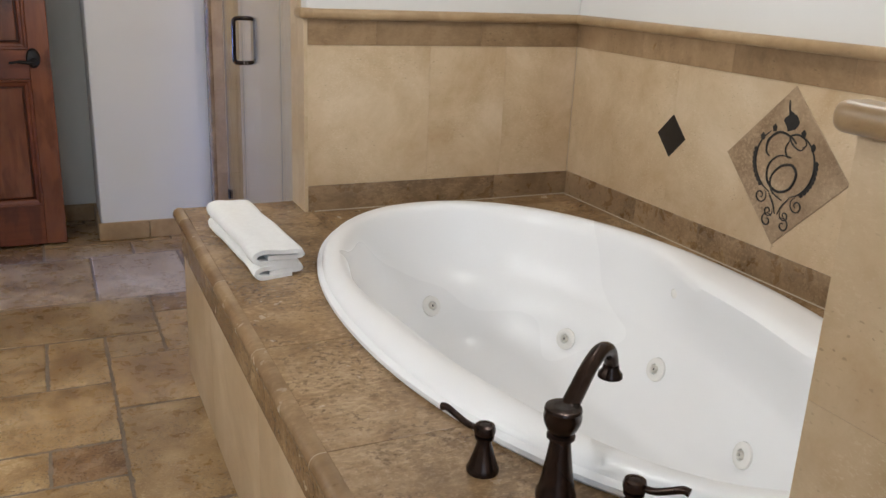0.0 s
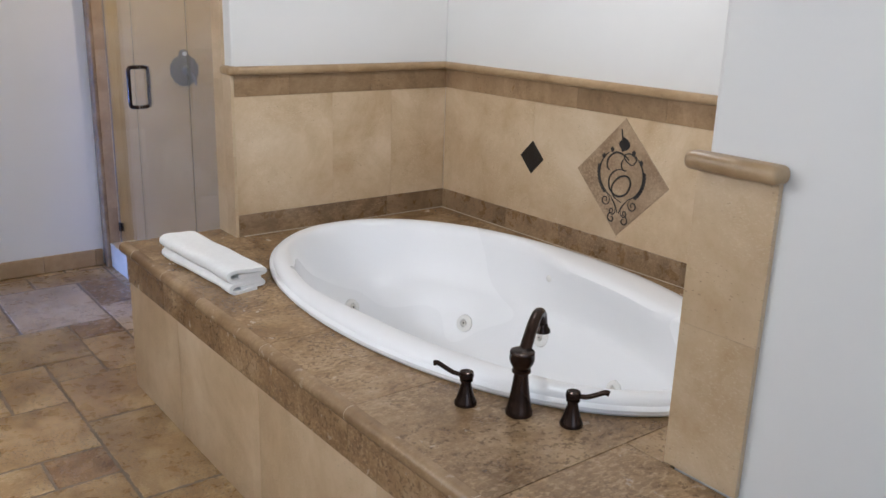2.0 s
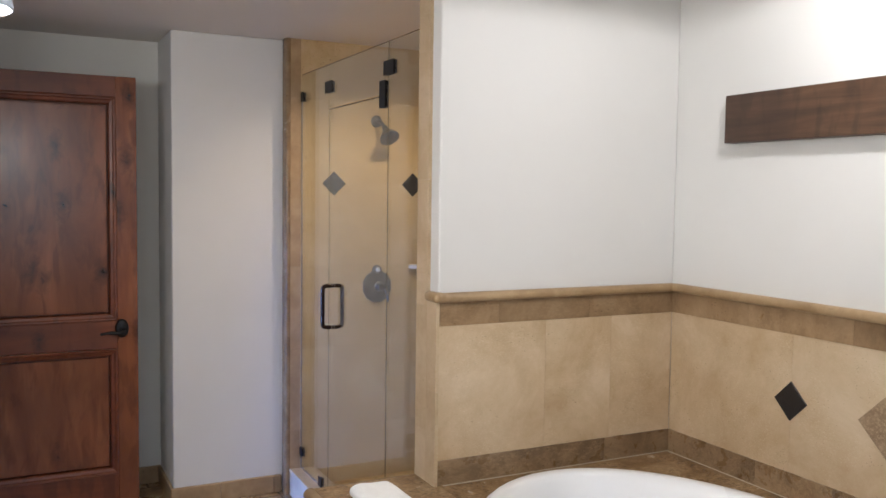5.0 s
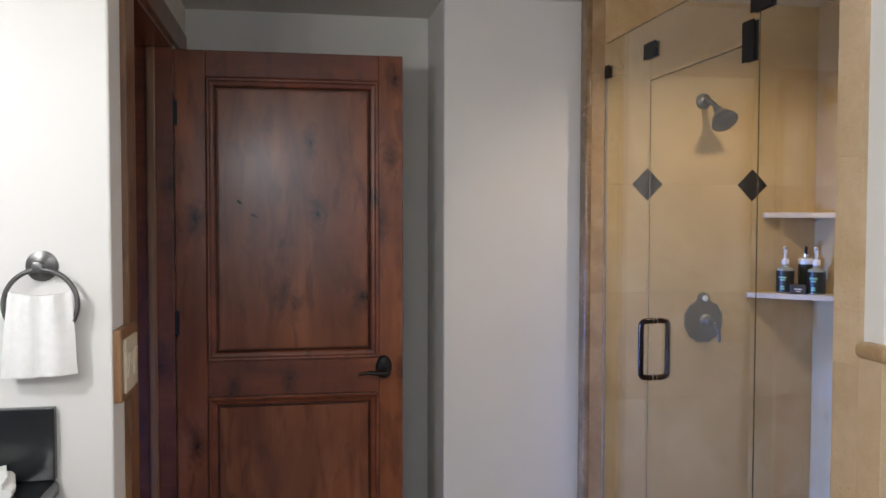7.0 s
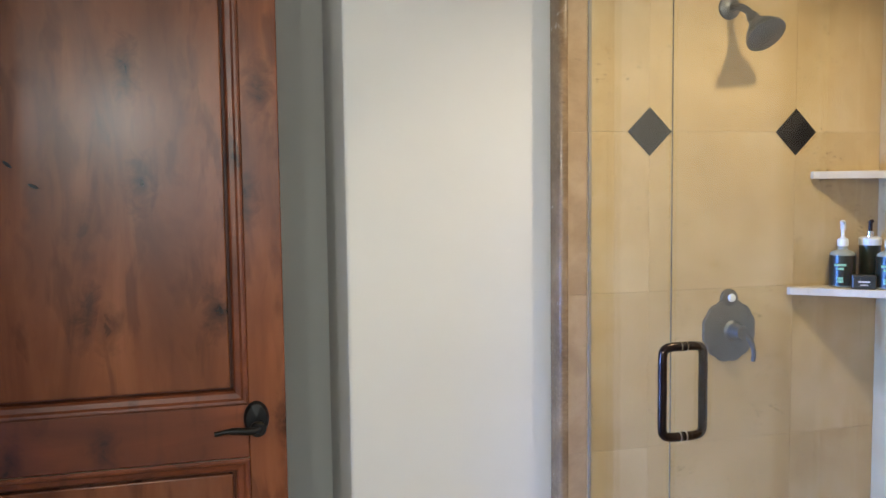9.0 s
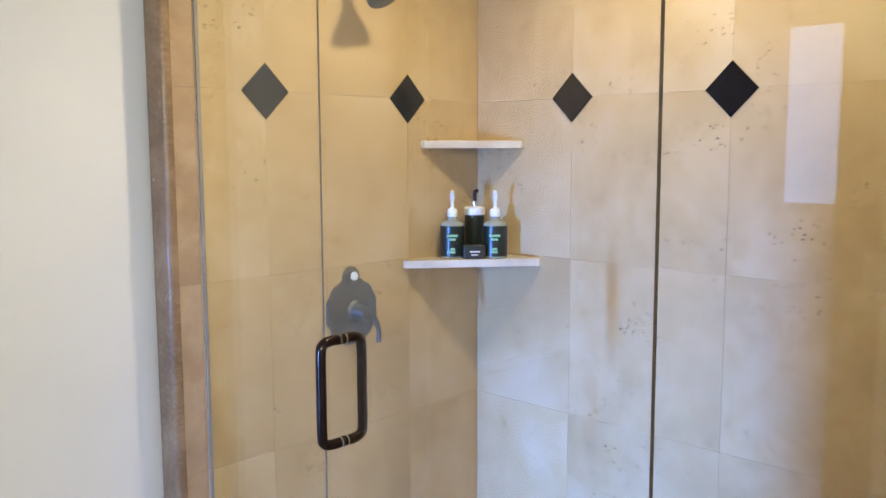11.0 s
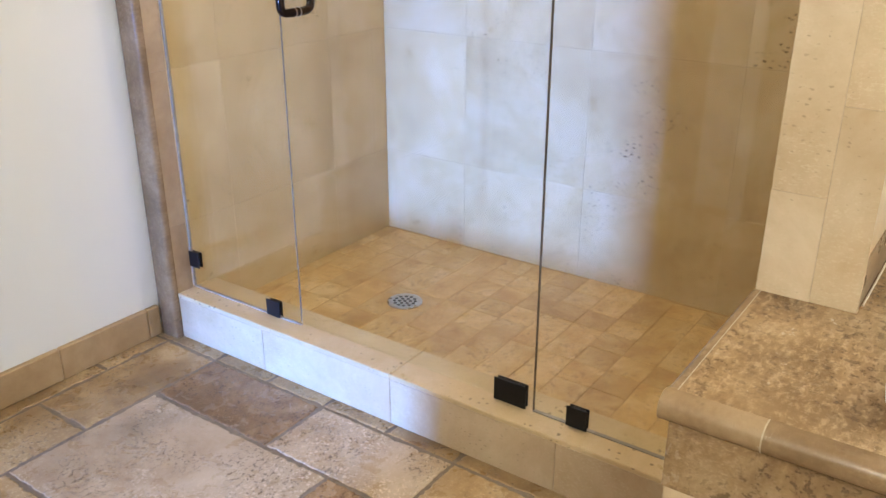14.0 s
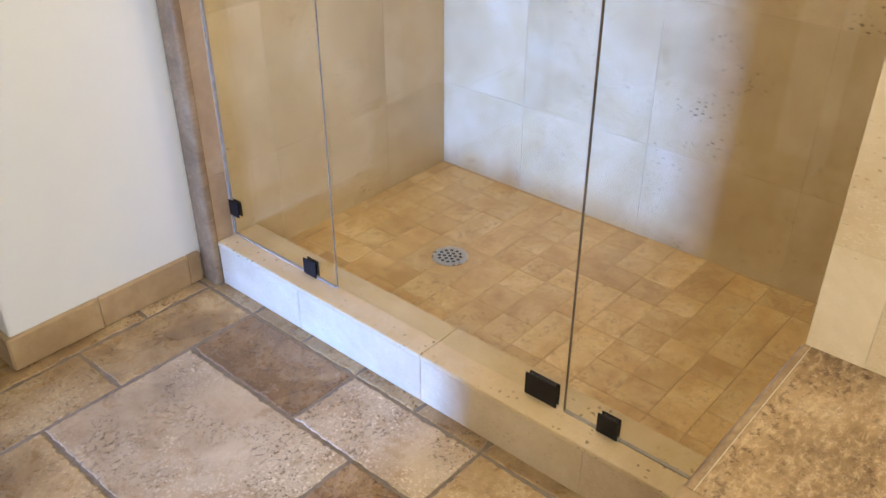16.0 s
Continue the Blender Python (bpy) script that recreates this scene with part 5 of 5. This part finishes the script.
# ---- towel ring with hand towel ----
tr = thing("towel_ring", (-0.378, RINGY, 1.333), "dark pewter towel ring on the white wall", "towel ring")
part("rose", moved(lathe([(0.036, 0), (0.036, 0.004), (0.03, 0.006), (0.03, 0.009), (0.02, 0.012), (0.011, 0.016), (0.009, 0.03), (0.013, 0.036), (0.012, 0.046), (0, 0.048)], segs=28), Matrix.Translation((-0.378, RINGY, 1.333)) @ pose(0, 0, 0, 90, 0, 0)), PEWTER, tr, smooth=True)
RC = Vector((-0.372, RINGY - 0.04, 1.247))
part("ring", tube([RC + Vector((0.08 * math.cos(a), 0, 0.08 * math.sin(a))) for a in np.linspace(0, 2 * math.pi, 40, endpoint=False)], 0.0058, 10, closed=True), PEWTER, tr, smooth=True)
ht = thing("hand_towel", (-0.372, RINGY - 0.04, 1.08), "white terry hand towel hanging through the ring", "towel")


def hanging(width_top, width_bot, z_top, z_bot, yy, bulge):
    bm = bmesh.new()
    nx, nz = 16, 12
    vs = []
    for side in (1, -1):
        g = []
        for j in range(nz + 1):
            v = j / nz
            w = width_top + (width_bot - width_top) * v ** 0.8
            rowv = []
            for i in range(nx + 1):
                u = i / nx - 0.5
                fold = 0.007 * math.sin(u * 17 + 0.8) * (1 - 0.4 * v) + 0.004 * noise.noise(Vector((u * 5, v * 3, 1)))
                th = (0.013 + 0.004 * v) * (1 - abs(2 * u) ** 6)
                sag = 0.016 * (2 * u) ** 2 * (1 - v)
                rowv.append(bm.verts.new((RC.x + u * w - 0.004 * v, yy + side * th + fold - bulge * v * (1 - v), z_top - sag * -0.6 - (z_top - z_bot) * v + 0.006 * u * v)))
            g.append(rowv)
        for a, b in zip(g, g[1:]):
            for k in range(nx):
                bm.faces.new([a[k], a[k + 1], b[k + 1], b[k]])
        vs.append(g)
    bmesh.ops.bridge_loops(bm, edges=[e for e in bm.edges if e.is_boundary])
    return bm


part("cloth", hanging(0.134, 0.165, 1.268, 1.083, RINGY - 0.042, 0.012), TERRY, ht, smooth=True)

# ---- vanity ----
van = thing("vanity_cabinet", (-0.65, 2.7, 0), "stained wooden vanity cabinet under the black counter", "cabinet")
part("body", box(VX, -0.395, 1.7, RINGY, 0.0, 0.79, 0.003), CABINET, van)
for k in range(4):
    y0 = 1.72 + k * 0.515
    dr_ = part("door", box(-0.395, -0.377, y0, y0 + 0.5, 0.12, 0.77, 0.004), CABINET, van)
    part("knob", moved(lathe([(0.005, 0), (0.005, 0.014), (0.013, 0.02), (0.012, 0.027), (0, 0.03)], segs=14), Matrix.Translation((-0.377, y0 + (0.46 if k % 2 == 0 else 0.04), 0.66)) @ pose(0, 0, 0, 0, 90, 0)), IRON, dr_, smooth=True)
ctr = thing("vanity_counter", (-0.65, 2.7, 0.79), "polished black granite vanity counter with backsplash", "counter")
part("slab", box(VX, -0.345, 1.68, RINGY, 0.79, 0.832, 0.016, seg=4), GRANITE, ctr, smooth=True)
part("backsplash", box(VX, -0.352, RINGY - 0.022, RINGY + 0.001, 0.832, 1.003, 0.0025), GRANITE, ctr)
part("backsplash", box(VX - 0.001, VX + 0.022, 1.68, RINGY - 0.022, 0.832, 1.003, 0.0025), GRANITE, ctr)
soapd = thing("folded_washcloth", (-0.47, 3.72, 0.832), "white folded washcloth on the black counter", "washcloth")
part("cloth", moved(folded(0.11, 0.14, 3, 0.0125, 0.014), pose(-0.485, 3.68, 0.832, 0, 0, 20)), TERRY, soapd, smooth=True)

# ---- pendant lamp ----
PL = (-0.01, 2.3)
pend = thing("pendant_lamp", (PL[0], PL[1], 1.82), "bell-shaped frosted glass pendant lamp on a bronze rod", "lamp")
part("shade", lathe([(0.097, 1.82), (0.1, 1.822), (0.094, 1.86), (0.078, 1.9), (0.05, 1.94), (0.032, 1.965), (0.028, 1.968), (0.028, 1.962), (0.046, 1.936), (0.074, 1.897), (0.09, 1.858), (0.094, 1.823), (0.097, 1.82)], (PL[0], PL[1], 0), 40), FROST, pend, smooth=True)
part("socket", lathe([(0, 1.93), (0.018, 1.93), (0.02, 1.96), (0.033, 1.966), (0.033, 1.985), (0.012, 1.995), (0, 1.995)], (PL[0], PL[1], 0)), BRONZE, pend, smooth=True)
part("rod", tube([(PL[0], PL[1], 1.99), (PL[0], PL[1], CZ - 0.01)], 0.006, 10), BRONZE, pend)
part("canopy", lathe([(0.01, CZ - 0.03), (0.03, CZ - 0.025), (0.055, CZ - 0.008), (0.057, CZ)], (PL[0], PL[1], 0)), BRONZE, pend, smooth=True)
part("bulb", lathe([(0, 1.85), (0.014, 1.854), (0.022, 1.868), (0.022, 1.885), (0.012, 1.91), (0.011, 1.93)], (PL[0], PL[1], 0)), BULB, pend, smooth=True)

# ---- vanity wall lamps ----
for ly in (1.5, 2.1, 2.9):
    vl = thing("wall_lamp", (VX, ly, 1.93), "bell-shaped frosted glass wall lamp above the vanity", "lamp", "vanity lamps")
    part("plate", moved(lathe([(0.05, 0), (0.05, 0.008), (0.03, 0.016), (0, 0.016)], segs=24), Matrix.Translation((VX, ly, 2.02)) @ pose(0, 0, 0, 0, 90, 0)), BRONZE, vl, smooth=True)
    part("arm", tube(smooth_path([(VX + 0.01, ly, 2.02), (VX + 0.08, ly, 2.05), (VX + 0.15, ly, 2.04), (VX + 0.15, ly, 2.0)], 5), 0.008, 10), BRONZE, vl, smooth=True)
    part("shade", lathe([(0.067, 1.9), (0.07, 1.902), (0.06, 1.95), (0.03, 2.0), (0.026, 1.995), (0.055, 1.948), (0.067, 1.9)], (VX + 0.15, ly, 0), 32), FROST, vl, smooth=True)
